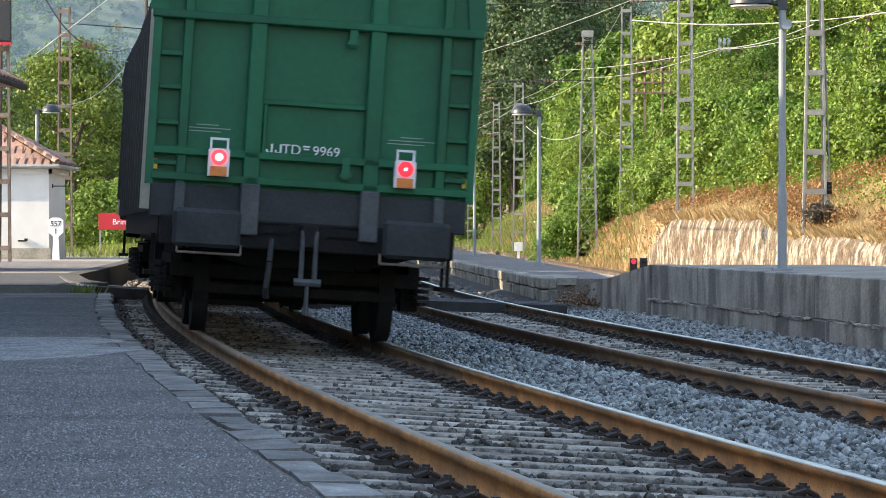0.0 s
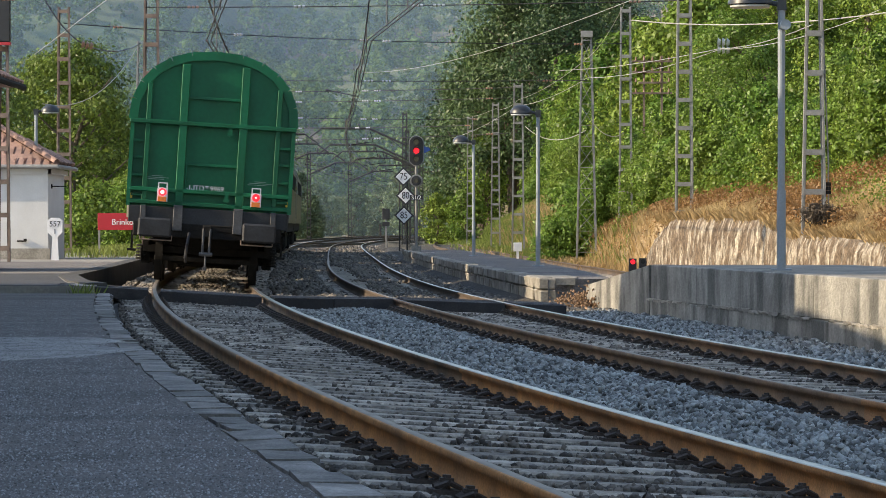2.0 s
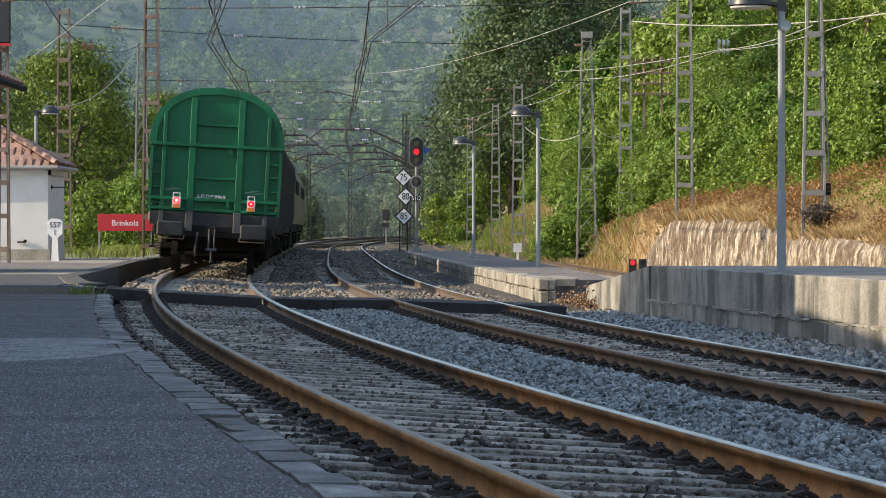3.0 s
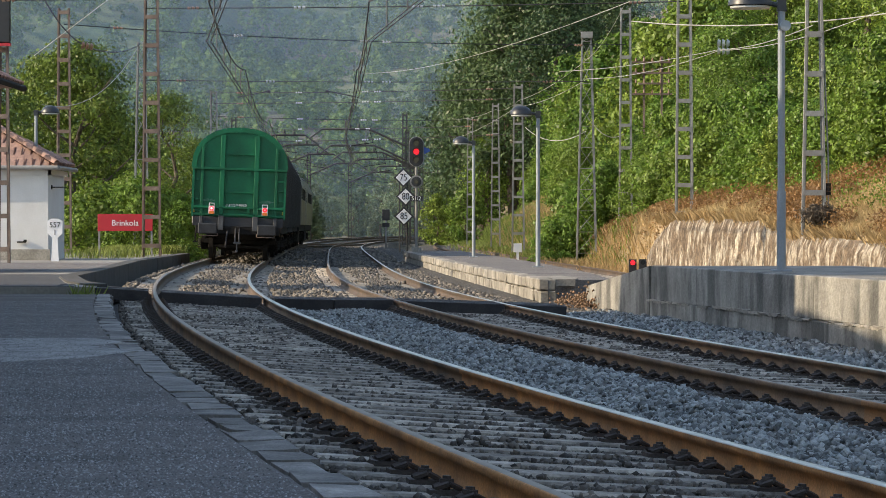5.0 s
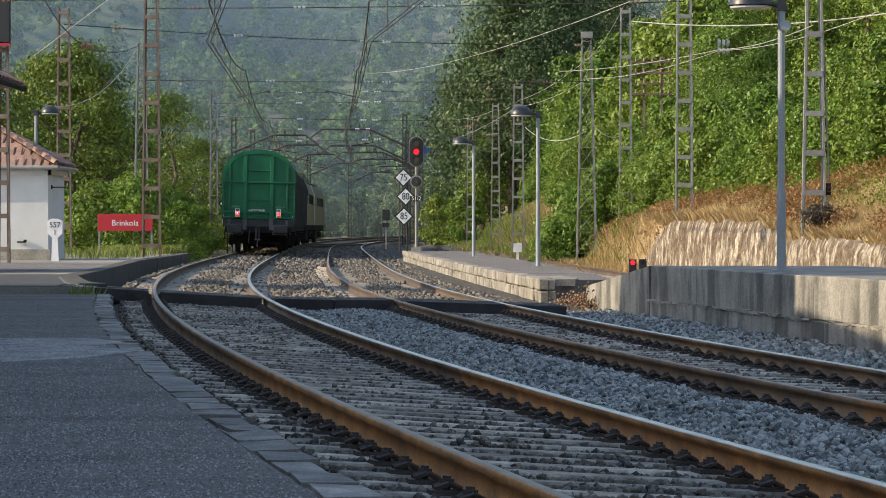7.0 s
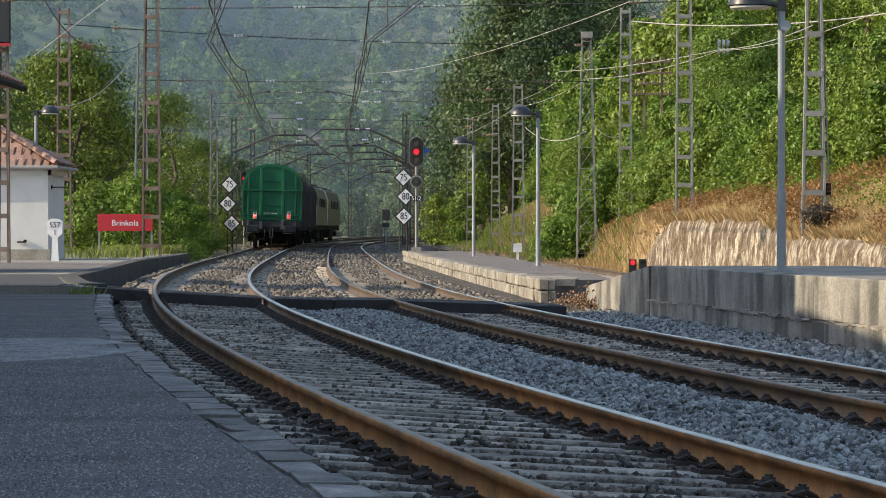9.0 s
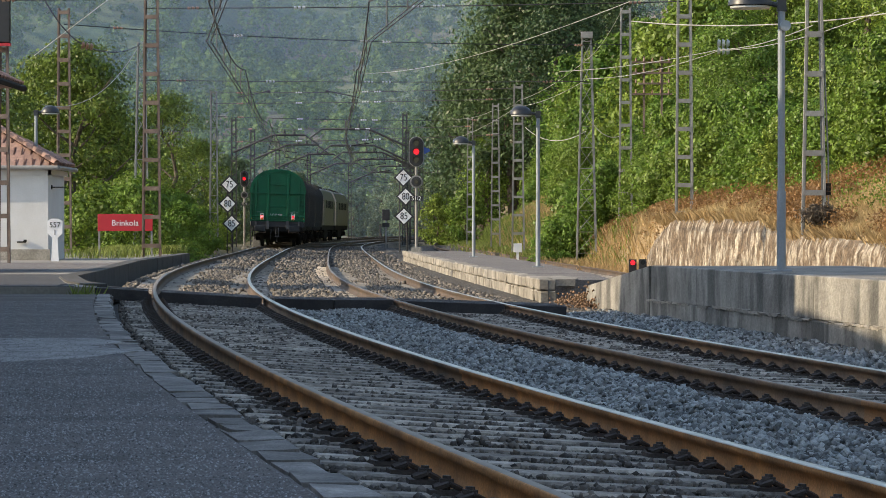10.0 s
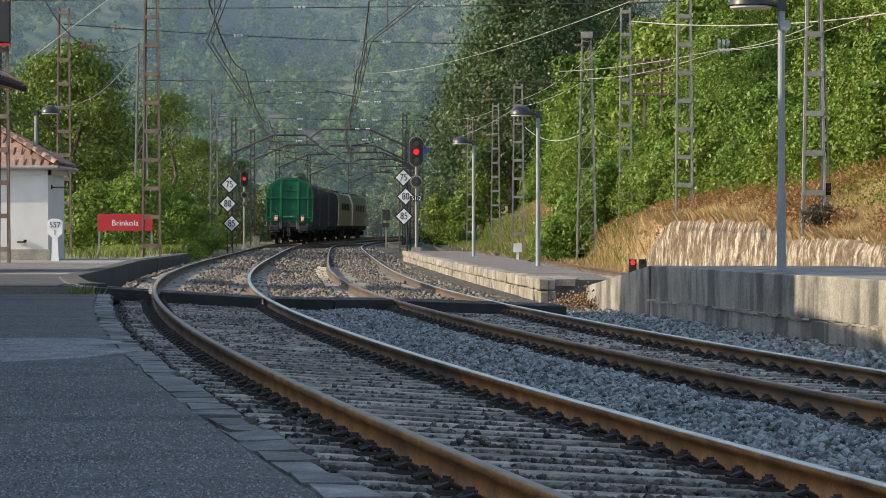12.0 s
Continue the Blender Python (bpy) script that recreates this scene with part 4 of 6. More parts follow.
def end_face(w, flip, paint):
    """The end wall with its posts, rails, rungs, buffers and coupling; flip turns it to the other end."""
    root = []
    base = Matrix.Identity(4) if not flip else Matrix.Translation((0, WAGON_L, 0)) @ Matrix.Rotation(math.pi, 4, "Z")

    def add(name, bm, mat, label="", bevel=0.0, smooth=False):
        ob = part(name, bm, mat, w, label, smooth, bevel)
        ob.matrix_basis = base
        root.append(ob)
        return ob
    yf = 0.66
    bm = bmesh.new()
    prism(bm, hood_profile(1.43, 1.42), yf, yf + 0.1)
    add("end_wall", bm, paint)
    # arched rim of the end
    bm = bmesh.new()
    pr = hood_profile(1.45, 1.42)
    for (x0, z0), (x1, z1) in zip(pr[:-1], pr[1:]):
        strut(bm, (x0, yf - 0.02, z0), (x1, yf - 0.02, z1), 0.07, 0.16)
    add("end_rim", bm, paint)
    for x in (-0.54, 0.54):
        top = 4.02
        add("post", boxes(((x, yf - 0.05, (1.12 + top) / 2), (0.15, 0.11, top - 1.12))), paint, bevel=0.012)
        add("post_foot", boxes(((x, yf - 0.1, 1.24), (0.17, 0.16, 0.46))), FOOT_GREY, "dark grey post foot", bevel=0.01)
    for x in (-1.17, 1.17):
        add("corner_post", boxes(((x, yf - 0.04, 2.4), (0.09, 0.09, 2.5))), paint, bevel=0.01)
        add("corner_foot", boxes(((x, yf - 0.09, 1.26), (0.1, 0.12, 0.36))), FOOT_GREY, bevel=0.01)
    for z, hw in ((2.95, 1.5), (1.73, 1.44), (1.5, 1.44)):
        add("rail_bar", boxes(((0, yf - 0.06, z), (2 * hw, 0.13 if z > 2 else 0.09, 0.075))), paint, bevel=0.012)
    for z in (2.22, 3.42):
        add("panel_bar", boxes(((0, yf - 0.03, z), (0.94, 0.05, 0.05))), paint, bevel=0.008)
    add("panel_bar", boxes(((-0.44, yf - 0.03, 1.95), (0.04, 0.05, 0.5))), paint, bevel=0.008)
    for sd in (-1, 1):
        for z in (1.62, 1.98, 2.3, 2.6):
            add("rung", boxes(((sd * 1.3, yf - 0.05, z), (0.22, 0.05, 0.045))), paint, bevel=0.006)
    for x, z in ((0.31, 1.66), (0.31, 2.86)):
        add("latch", boxes(((x, yf - 0.08, z), (0.07, 0.06, 0.2)), ((x, yf - 0.11, z - 0.06), (0.11, 0.04, 0.04))), paint)
    # grey headstock
    add("end_sill", boxes(((0, yf - 0.02, 1.28), (2.86, 0.16, 0.3))), GREY_PAINT, "dark grey lower end panel", bevel=0.01)
    add("headstock", boxes(((0, yf - 0.04, 1.02), (2.66, 0.2, 0.26))), DARK_IRON, bevel=0.015)
    for sd in (-1, 1):
        bm = boxes(((sd * 0.93, 0.05, 1.05), (0.6, 0.07, 0.34)))
        add("buffer_plate", bm, GREY_PAINT, "dark rectangular buffer plate", bevel=0.034)
        bm = bmesh.new()
        rod(bm, (sd * 0.93, 0.08, 1.05), (sd * 0.93, 0.6, 1.05), 0.11, 14)
        rod(bm, (sd * 0.93, 0.4, 1.05), (sd * 0.93, 0.62, 1.05), 0.15, 14)
        add("buffer_shank", bm, DARK_IRON)
        bm = bmesh.new()
        for a, b in (((sd * 0.62, 0.1, 0.92), (sd * 0.62, 0.1, 0.83)), ((sd * 0.62, 0.1, 0.83), (sd * 1.18, 0.1, 0.83)), ((sd * 1.18, 0.1, 0.83), (sd * 1.18, 0.1, 0.9))):
            rod(bm, a, b, 0.012, 6)
        add("step_bar", bm, RUSTY_MAST)
        add("yellow_mark", boxes(((sd * 1.405, yf - 0.06, 1.6), (0.05, 0.02, 0.09))), YELLOW, "small yellow mark")
    # trussed end beam and brake beam below the floor
    bm = bmesh.new()
    for (xa, za), (xb, zb) in zip(((-1.15, 0.98), (-0.5, 0.8), (0.5, 0.8)), ((-0.5, 0.8), (0.5, 0.8), (1.15, 0.98))):
        strut(bm, (xa, 1.25, za), (xb, 1.25, zb), 0.1, 0.14)
    add("truss_beam", bm, DARK_IRON)
    add("brake_beam", boxes(((0, 1.7, 0.5), (1.9, 0.1, 0.1))), DARK_IRON, bevel=0.01)
    # two dark boxes added to stop light showing through under the floor
    add("brake_rigging", boxes(((0, 3.0, 0.55), (1.3, 1.5, 0.3))), DARK_IRON, bevel=0.03)
    add("air_tank", boxes(((0.1, 5.4, 0.72), (1.9, 0.7, 0.5))), DARK_IRON, bevel=0.08)
    # draw hook, screw coupling, brake hoses
    bm = bmesh.new()
    box(bm, (0, 0.45, 1.03), (0.14, 0.34, 0.2))
    box(bm, (-0.33, 0.55, 1.03), (0.32, 0.06, 0.05))
    box(bm, (0.33, 0.55, 1.03), (0.32, 0.06, 0.05))
    box(bm, (-0.33, 0.55, 1.12), (0.32, 0.06, 0.04))
    box(bm, (0.33, 0.55, 1.12), (0.32, 0.06, 0.04))
    add("draw_gear", bm, DARK_IRON, bevel=0.01)
    bm = bmesh.new()
    for x in (-0.06, 0.06):
        rod(bm, (x, 0.3, 1.08), (x, 0.26, 0.62), 0.022, 8)
    rod(bm, (-0.12, 0.26, 0.62), (0.12, 0.26, 0.62), 0.035, 8)
    rod(bm, (0, 0.26, 0.62), (0, 0.26, 0.36), 0.018, 8)
    rod(bm, (0, 0.26, 0.4), (0, 0.26, 0.33), 0.035, 8)
    add("coupling", bm, FOOT_GREY, "worn grey screw coupling")
    bm = bmesh.new()
    for a, b in (((-0.32, 0.5, 0.98), (-0.34, 0.34, 0.78)), ((-0.34, 0.34, 0.78), (-0.36, 0.34, 0.55)), ((-0.36, 0.34, 0.55), (-0.35, 0.38, 0.46))):
        rod(bm, a, b, 0.027, 8)
    add("brake_hose", bm, BLACK)
    return root


def build_wagon(tail=False):
    w = thing("covered_wagon", None, "green-ended freight wagon, grey tarpaulin hood, red tail lamps" if tail else "freight wagon with a grimy grey ribbed arched hood", "freight wagon", "wagons of the train")
    end_face(w, False, GREEN if tail else RIB)
    end_face(w, True, RIB)
    # hood between the ends, in bays with ribs
    y0, y1, n = 0.78, WAGON_L - 0.78, 11
    for k in range(n):
        bm = bmesh.new()
        a, b = y0 + (y1 - y0) * k / n, y0 + (y1 - y0) * (k + 1) / n
        prism(bm, hood_profile(1.40, 1.22, 2.95, 4.14), a, b - 0.004)
        part("hood_bay", bm, TARP, w)
        if k:
            bm = bmesh.new()
            pr = hood_profile(1.43, 1.18, 2.96, 4.17)
            for (xa, za), (xb, zb) in zip(pr[:-1], pr[1:]):
                strut(bm, (xa, a, za), (xb, a, zb), 0.08, 0.12)
            part("hood_rib", bm, RIB, w)
    part("pale_stripe", boxes(((-1.45, 1.55, 2.25), (0.09, 0.16, 2.1))), CREAM, w, "pale cream curtain strap")
    for sd in (-1, 1):
        part("solebar", boxes(((sd * 1.28, WAGON_L / 2, 1.08), (0.12, WAGON_L - 1.4, 0.26))), DARK_IRON, w)
        part("side_step", boxes(((sd * 1.36, 1.3, 0.62), (0.14, 0.5, 0.04)), ((sd * 1.36, 1.1, 0.8), (0.03, 0.03, 0.36)), ((sd * 1.36, 1.5, 0.8), (0.03, 0.03, 0.36))), DARK_IRON, w)
    # underframe, with two lower boxes added to block light below the wagon
    part("underframe", boxes(((0, WAGON_L / 2, 1.0), (2.3, WAGON_L - 1.5, 0.24)), ((0.0, WAGON_L / 2, 0.7), (1.9, 6.6, 0.5)), ((0, WAGON_L / 2, 0.4), (1.2, 4.2, 0.2))), DARK_IRON, w)
    wheels = bogie(w, 3.0) + bogie(w, WAGON_L - 3.0)
    if tail:
        yf = 0.62
        words("TD", 0.13, WHITE, w, Matrix.Translation((-0.185, yf, 1.80)) @ FACE, label="white stencilled letters")
        for x in (-0.385, -0.305):
            part("letter", boxes(((x + 0.022, yf, 1.808), (0.018, 0.008, 0.076)), ((x, yf, 1.765), (0.058, 0.008, 0.018)), ((x - 0.022, yf, 1.782), (0.016, 0.008, 0.024))), WHITE, w)
        words("9969", 0.125, WHITE, w, Matrix.Translation((0.13, yf, 1.80)) @ FACE, label="white stencilled numerals")
        part("small_mark", boxes(((-0.05, yf + 0.012, 1.84), (0.06, 0.01, 0.014)), ((-0.05, yf + 0.012, 1.815), (0.05, 0.01, 0.012))), WHITE, w)
        for x in (-0.95, 0.9):
            part("notice", boxes(((x, yf + 0.035, 1.95), (0.42, 0.006, 0.008)), ((x - 0.05, yf + 0.035, 1.92), (0.34, 0.006, 0.008)), ((x, yf + 0.035, 1.98), (0.2, 0.006, 0.008))), FADED, w, "faded white notice lines")
        for sd in (-1, 1):
            lamp = part("tail_lamp", boxes(((sd * 0.84, 0.5, 1.64), (0.19, 0.1, 0.24)), ((sd * 0.84, 0.5, 1.76), (0.17, 0.02, 0.02)), ((sd * 0.84 - 0.075, 0.5, 1.81), (0.02, 0.02, 0.1)),
                                                  ((sd * 0.84 + 0.075, 0.5, 1.81), (0.02, 0.02, 0.1)), ((sd * 0.84, 0.5, 1.855), (0.17, 0.02, 0.02))), WHITE, w, "white portable tail lamp with a carrying handle")
            bm = bmesh.new()
            rod(bm, (sd * 0.84, 0.44, 1.69), (sd * 0.84, 0.452, 1.69), 0.07, 18)
            part("lens", bm, RED_GLOW if sd < 0 else RED_GLOW_SOFT, lamp, "lit red lens")
            bm = bmesh.new()
            rod(bm, (sd * 0.84, 0.434, 1.69), (sd * 0.84, 0.442, 1.69), 0.036 if sd < 0 else 0.016, 14)
            part("lens_centre", bm, TAIL_GLOW, lamp, "bright centre of the lamp")
            part("reflector", boxes(((sd * 0.84, 0.446, 1.565), (0.15, 0.012, 0.085))), ORANGE, lamp, "orange reflector strip")
        part("lamp_bracket", boxes(((-0.84, 0.57, 1.6), (0.05, 0.12, 0.05)), ((0.84, 0.57, 1.6), (0.05, 0.12, 0.05))), DARK_IRON, w)
    for ob in w.children:
        if not ob.name.startswith(("wheelset", "bogie", "bolster")):
            ob.location.z -= 0.08
    return w, wheels


def build_loco():
    lo = thing("diesel_locomotive", None, "grey and ochre diesel freight locomotive with two cabs", "locomotive", "locomotives of the train")
    prof = [(-1.48, 1.2), (-1.48, 3.1), (-1.2, 3.75), (-0.7, 3.98), (0.7, 3.98), (1.2, 3.75), (1.48, 3.1), (1.48, 1.2)]
    bm = bmesh.new()
    prism(bm, prof, 2.6, LOCO_L - 2.6)
    part("body", bm, LOCO_YELLOW, lo)
    for flip in (False, True):
        base = Matrix.Identity(4) if not flip else Matrix.Translation((0, LOCO_L, 0)) @ Matrix.Rotation(math.pi, 4, "Z")
        bm = bmesh.new()
        prism(bm, prof, 0.7, 2.598)
        for v in bm.verts:
            if v.co.y < 1 and v.co.z > 2.3:
                v.co.y += (v.co.z - 2.3) * 0.3
        part("cab", bm, LOCO_GREY, lo).matrix_basis = base
        part("windscreen", boxes(((-0.62, 0.93, 2.95), (1.0, 0.1, 0.62)), ((0.62, 0.93, 2.95), (1.0, 0.1, 0.62))), DARK_GLASS, lo).matrix_basis = base
        for sd in (-1, 1):
            part("cab_window", boxes(((sd * 1.482, 1.75, 2.75), (0.02, 0.7, 0.6))), DARK_GLASS, lo).matrix_basis = base
            part("cab_door", boxes(((sd * 1.484, 3.1, 2.3), (0.02, 0.6, 1.8))), LOCO_GREY, lo).matrix_basis = base
            part("buffer_plate", boxes(((sd * 0.93, 0.05, 1.05), (0.6, 0.08, 0.34))), DARK_IRON, lo, bevel=0.03).matrix_basis = base
            bm = bmesh.new()
            rod(bm, (sd * 0.93, 0.06, 1.05), (sd * 0.93, 0.75, 1.05), 0.14, 12)
            part("buffer_shank", bm, DARK_IRON, lo).matrix_basis = base
        part("headstock", boxes(((0, 0.8, 1.05), (2.7, 0.3, 0.5))), DARK_IRON, lo).matrix_basis = base
    for k in range(5):
        part("side_grille", boxes(((1.485, 6.0 + 2.4 * k, 2.75), (0.03, 1.5, 0.55))), DARK_IRON, lo)
        part("side_grille", boxes(((-1.485, 6.0 + 2.4 * k, 2.75), (0.03, 1.5, 0.55))), DARK_IRON, lo)
    for k in range(3):
        part("roof_vent", boxes(((0, 6.5 + 4.2 * k, 4.02), (1.3, 1.9, 0.16))), DARK_IRON, lo)
        part("roof_hatch", boxes(((0.93, 6.2 + 4.2 * k, 3.9), (0.5, 2.0, 0.05))), DARK_GLASS, lo).matrix_basis = pose(0, 0, 0, 0, 0, 0)
    part("underframe", boxes(((0, LOCO_L / 2, 1.05), (2.8, LOCO_L - 1.8, 0.34))), DARK_IRON, lo)
    part("fuel_tank", boxes(((0, LOCO_L / 2, 0.6), (2.5, 5.5, 0.7))), DARK_IRON, lo, bevel=0.06)
    for y in (4.2, LOCO_L - 4.2):
        for q in (-1.8, 0, 1.8):
            wheelset(lo, y + q, 0.53)
        for sd in (-1, 1):
            part("bogie_frame", boxes(((sd * 1.12, y, 0.66), (0.12, 5.2, 0.26)), ((sd * 1.2, y - 1.8, 0.53), (0.16, 0.36, 0.36)), ((sd * 1.2, y, 0.53), (0.16, 0.36, 0.36)),
                                      ((sd * 1.2, y + 1.8, 0.53), (0.16, 0.36, 0.36))), DARK_IRON, lo)
    return lo


TAIL, TAIL_WHEELS = build_wagon(True)
WAGON_2, _ = build_wagon()
WAGON_3 = copy_thing(WAGON_2, pose(0, 60, 0))
tagged(WAGON_3, "freight wagon with a paler grey ribbed arched hood")
PALE_BAY = {}
for bay in WAGON_3.children:
    if bay.name.startswith("hood_bay"):
        if bay.data.name not in PALE_BAY:
            PALE_BAY[bay.data.name] = bay.data.copy()
            PALE_BAY[bay.data.name].materials[0] = TARP_PALE
        bay.data = PALE_BAY[bay.data.name]
LOCO_1 = build_loco()
LOCO_2 = copy_thing(LOCO_1, pose(0, 120, 0))
TRAIN = [(TAIL, 0.0, 3.0, WAGON_L - 3.0), (WAGON_2, WAGON_L, 3.0, WAGON_L - 3.0), (WAGON_3, 2 * WAGON_L, 3.0, WAGON_L - 3.0),
         (LOCO_1, 3 * WAGON_L, 4.2, LOCO_L - 4.2), (LOCO_2, 3 * WAGON_L + LOCO_L, 4.2, LOCO_L - 4.2)]


# ---------- masts, wires ----------
def build_mast(x, y, z0, z1, w0, w1, mat, label, style="batten", arm=None, cap=False):
    m = thing("catenary_mast", pose(x, y, z0), label, "catenary mast", "masts along the line")
    h = z1 - z0
    for sd in (-1, 1):
        bm = bmesh.new()
        strut(bm, (sd * w0 / 2, 0, -0.1), (sd * w1 / 2, 0, h), 0.12, 0.05)
        strut(bm, (sd * (w0 / 2 - 0.03), 0.06, -0.1), (sd * (w1 / 2 - 0.03), 0.06, h), 0.012, 0.06)
        part("leg", bm, mat, m)
    n = max(4, int(h / 0.78))
    for k in range(n):
        z = 0.35 + (h - 0.5) * k / (n - 1)
        w = w0 + (w1 - w0) * z / h
        if style == "batten":
            part("batten", boxes(((0, -0.07, z), (w, 0.014, 0.12)), ((0, 0.07, z), (w, 0.014, 0.12))), mat, m)
        else:
            bm = bmesh.new()
            z2 = min(h, z + (h - 0.5) / (n - 1))
            w2 = w0 + (w1 - w0) * z2 / h
            strut(bm, (-w / 2, -0.07, z), (w2 / 2, -0.07, z2), 0.035, 0.02)
            strut(bm, (w / 2, 0.07, z), (-w2 / 2, 0.07, z2), 0.035, 0.02)
            strut(bm, (-w / 2, -0.075, z), (w / 2, -0.075, z), 0.04, 0.02)
            part("brace", bm, mat, m)
    part("footing", boxes(((0, 0, -0.19), (w0 + 0.2, 0.45, 0.36))), CONCRETE, m)
    if cap:
        part("cap", boxes(((0, 0, h + 0.1), (w1 + 0.08, 0.3, 0.24))), GALV, m)
    if arm:
        sx, drop, over = arm
        bm = bmesh.new()
        rod(bm, (0, -0.1, h - 2.2), (sx * 0.62, -0.1, h - 1.1), 0.075, 8)
        rod(bm, (sx * 0.62, -0.1, h - 1.1), (sx * over, -0.1, h - 1.1), 0.075, 8)
        rod(bm, (sx * over, -0.1, h - 1.1), (sx * (over + 0.22), -0.1, h - 1.75), 0.05, 8)
        rod(bm, (0, -0.1, h - 2.6), (sx * 0.3, -0.1, h - 1.68), 0.03, 6)
        part("cantilever_arm", bm, DARK_STEEL, m, "dark bent tubular cantilever arm")
        bm = bmesh.new()
        rod(bm, (sx * 0.55, -0.12, h - 2.0), (sx * 1.0, -0.12, h - 2.25), 0.025, 6)
        rod(bm, (sx * 0.62, -0.1, h - 1.1), (sx * 0.55, -0.1, h - 2.05), 0.02, 6)
        part("registration_arm", bm, DARK_IRON, m)
        for q in (0.8, 0.95):
            bm = bmesh.new()
            for k in range(3):
                rod(bm, (sx * q, -0.1, h - 1.04 + k * 0.09), (sx * q, -0.1, h - 0.99 + k * 0.09), 0.1, 10)
            rod(bm, (sx * q, -0.1, h - 1.1), (sx * q, -0.1, h - 0.7), 0.03, 6)
            part("insulator", bm, DARK_STEEL, m, "dark stacked insulator")
    return m


def build_masts():
    pale, brown = "grey galvanised battened steel catenary mast", "brown painted battened steel catenary mast"
    build_mast(8.14, 64.5, ground_z(8.14, 64.5), 8.9, 0.52, 0.2, GALV, "tapered grey steel catenary mast on the bank")
    build_mast(7.06, 86.0, ground_z(7.06, 86.0), 9.0, 0.5, 0.36, GALV, pale)
    build_mast(6.96, 112.0, ground_z(6.96, 112.0), 9.4, 0.5, 0.36, GALV, pale)
    build_mast(5.5, 112.5, -0.3, 8.3, 0.78, 0.36, GALV, "grey latticed steel mast with a box-like cap", "lattice", cap=True)
    build_mast(3.66, 143.0, -0.5, 8.0, 0.62, 0.4, GALV, pale)
    build_mast(3.04, 170.0, -0.5, 8.2, 0.55, 0.35, GALV, pale)
    build_mast(1.9, 205.0, -0.5, 8.7, 0.5, 0.35, GALV, pale)
    build_mast(-8.73, 88.0, FAR_Z, 9.2, 0.54, 0.36, RUSTY_MAST, brown)
    build_mast(-11.5, 112.0, -0.2, 8.1, 0.62, 0.25, GALV, "pale latticed steel mast among the trees", "lattice")
    build_mast(-12.9, 100.0, -0.1, 8.5, 0.5, 0.36, RUSTY_MAST, brown)
    build_mast(-11.7, 150.0, -0.3, 8.0, 0.45, 0.3, GALV, "pale latticed steel mast beside the line", "lattice")
    build_mast(-11.07, 74.0, FAR_Z, 9.0, 0.3, 0.16, RUSTY_MAST, "slender brown steel post beside the hut")
    for y in (190, 212, 240, 275, 318):
        x = line_x(y, -3.7)
        build_mast(x, y, -0.3, 8.1, 0.36, 0.3, DARK_STEEL, "dark grey catenary mast with a bent cantilever arm", arm=(4.1, 0, 1.12))
    for y in (200, 218, 238, 262, 292, 325):
        x = line_x(y, OFF2 + 3.6)
        build_mast(x, y, -0.3, 8.2 + (y == 200) * 0.6, 0.36, 0.3, DARK_STEEL, "dark grey catenary mast with a bent cantilever arm", arm=(-3.9, 0, 1.45))


def cable(name, pts, r, mat, label, sag=0.0, n=14, parent=None, category="cable"):
    """A hanging cable through pts."""
    out = []
    for a, b in zip(pts[:-1], pts[1:]):
        a, b = Vector(a), Vector(b)
        for k in range(n):
            t = k / n
            out.append(a.lerp(b, t) - Vector((0, 0, sag * 4 * t * (1 - t))))
    out.append(Vector(pts[-1]))
    bm = bmesh.new()
    rings = []
    for i, p in enumerate(out):
        d = (out[min(i + 1, len(out) - 1)] - out[max(i - 1, 0)]).normalized()
        u = d.cross(Vector((0, 0, 1))).normalized()
        w = u.cross(d)
        rings.append([bm.verts.new(p + (u * math.cos(k * 1.2566) + w * math.sin(k * 1.2566)) * r) for k in range(5)])
    for A, B in zip(rings[:-1], rings[1:]):
        for k in range(5):
            bm.faces.new((A[k], A[(k + 1) % 5], B[(k + 1) % 5], B[k]))
    ob = part(name, bm, mat, parent)
    return ob if parent else tagged(ob, label, category)


def insulators(parent, p, d, mat, n=3, r=0.085):
    d = Vector(d).normalized()
    bm = bmesh.new()
    for k in range(n):
        a = Vector(p) + d * (k * 0.13)
        rod(bm, a, a + d * 0.08, r, 10, r * 0.6)
    part("insulator", bm, mat, parent)


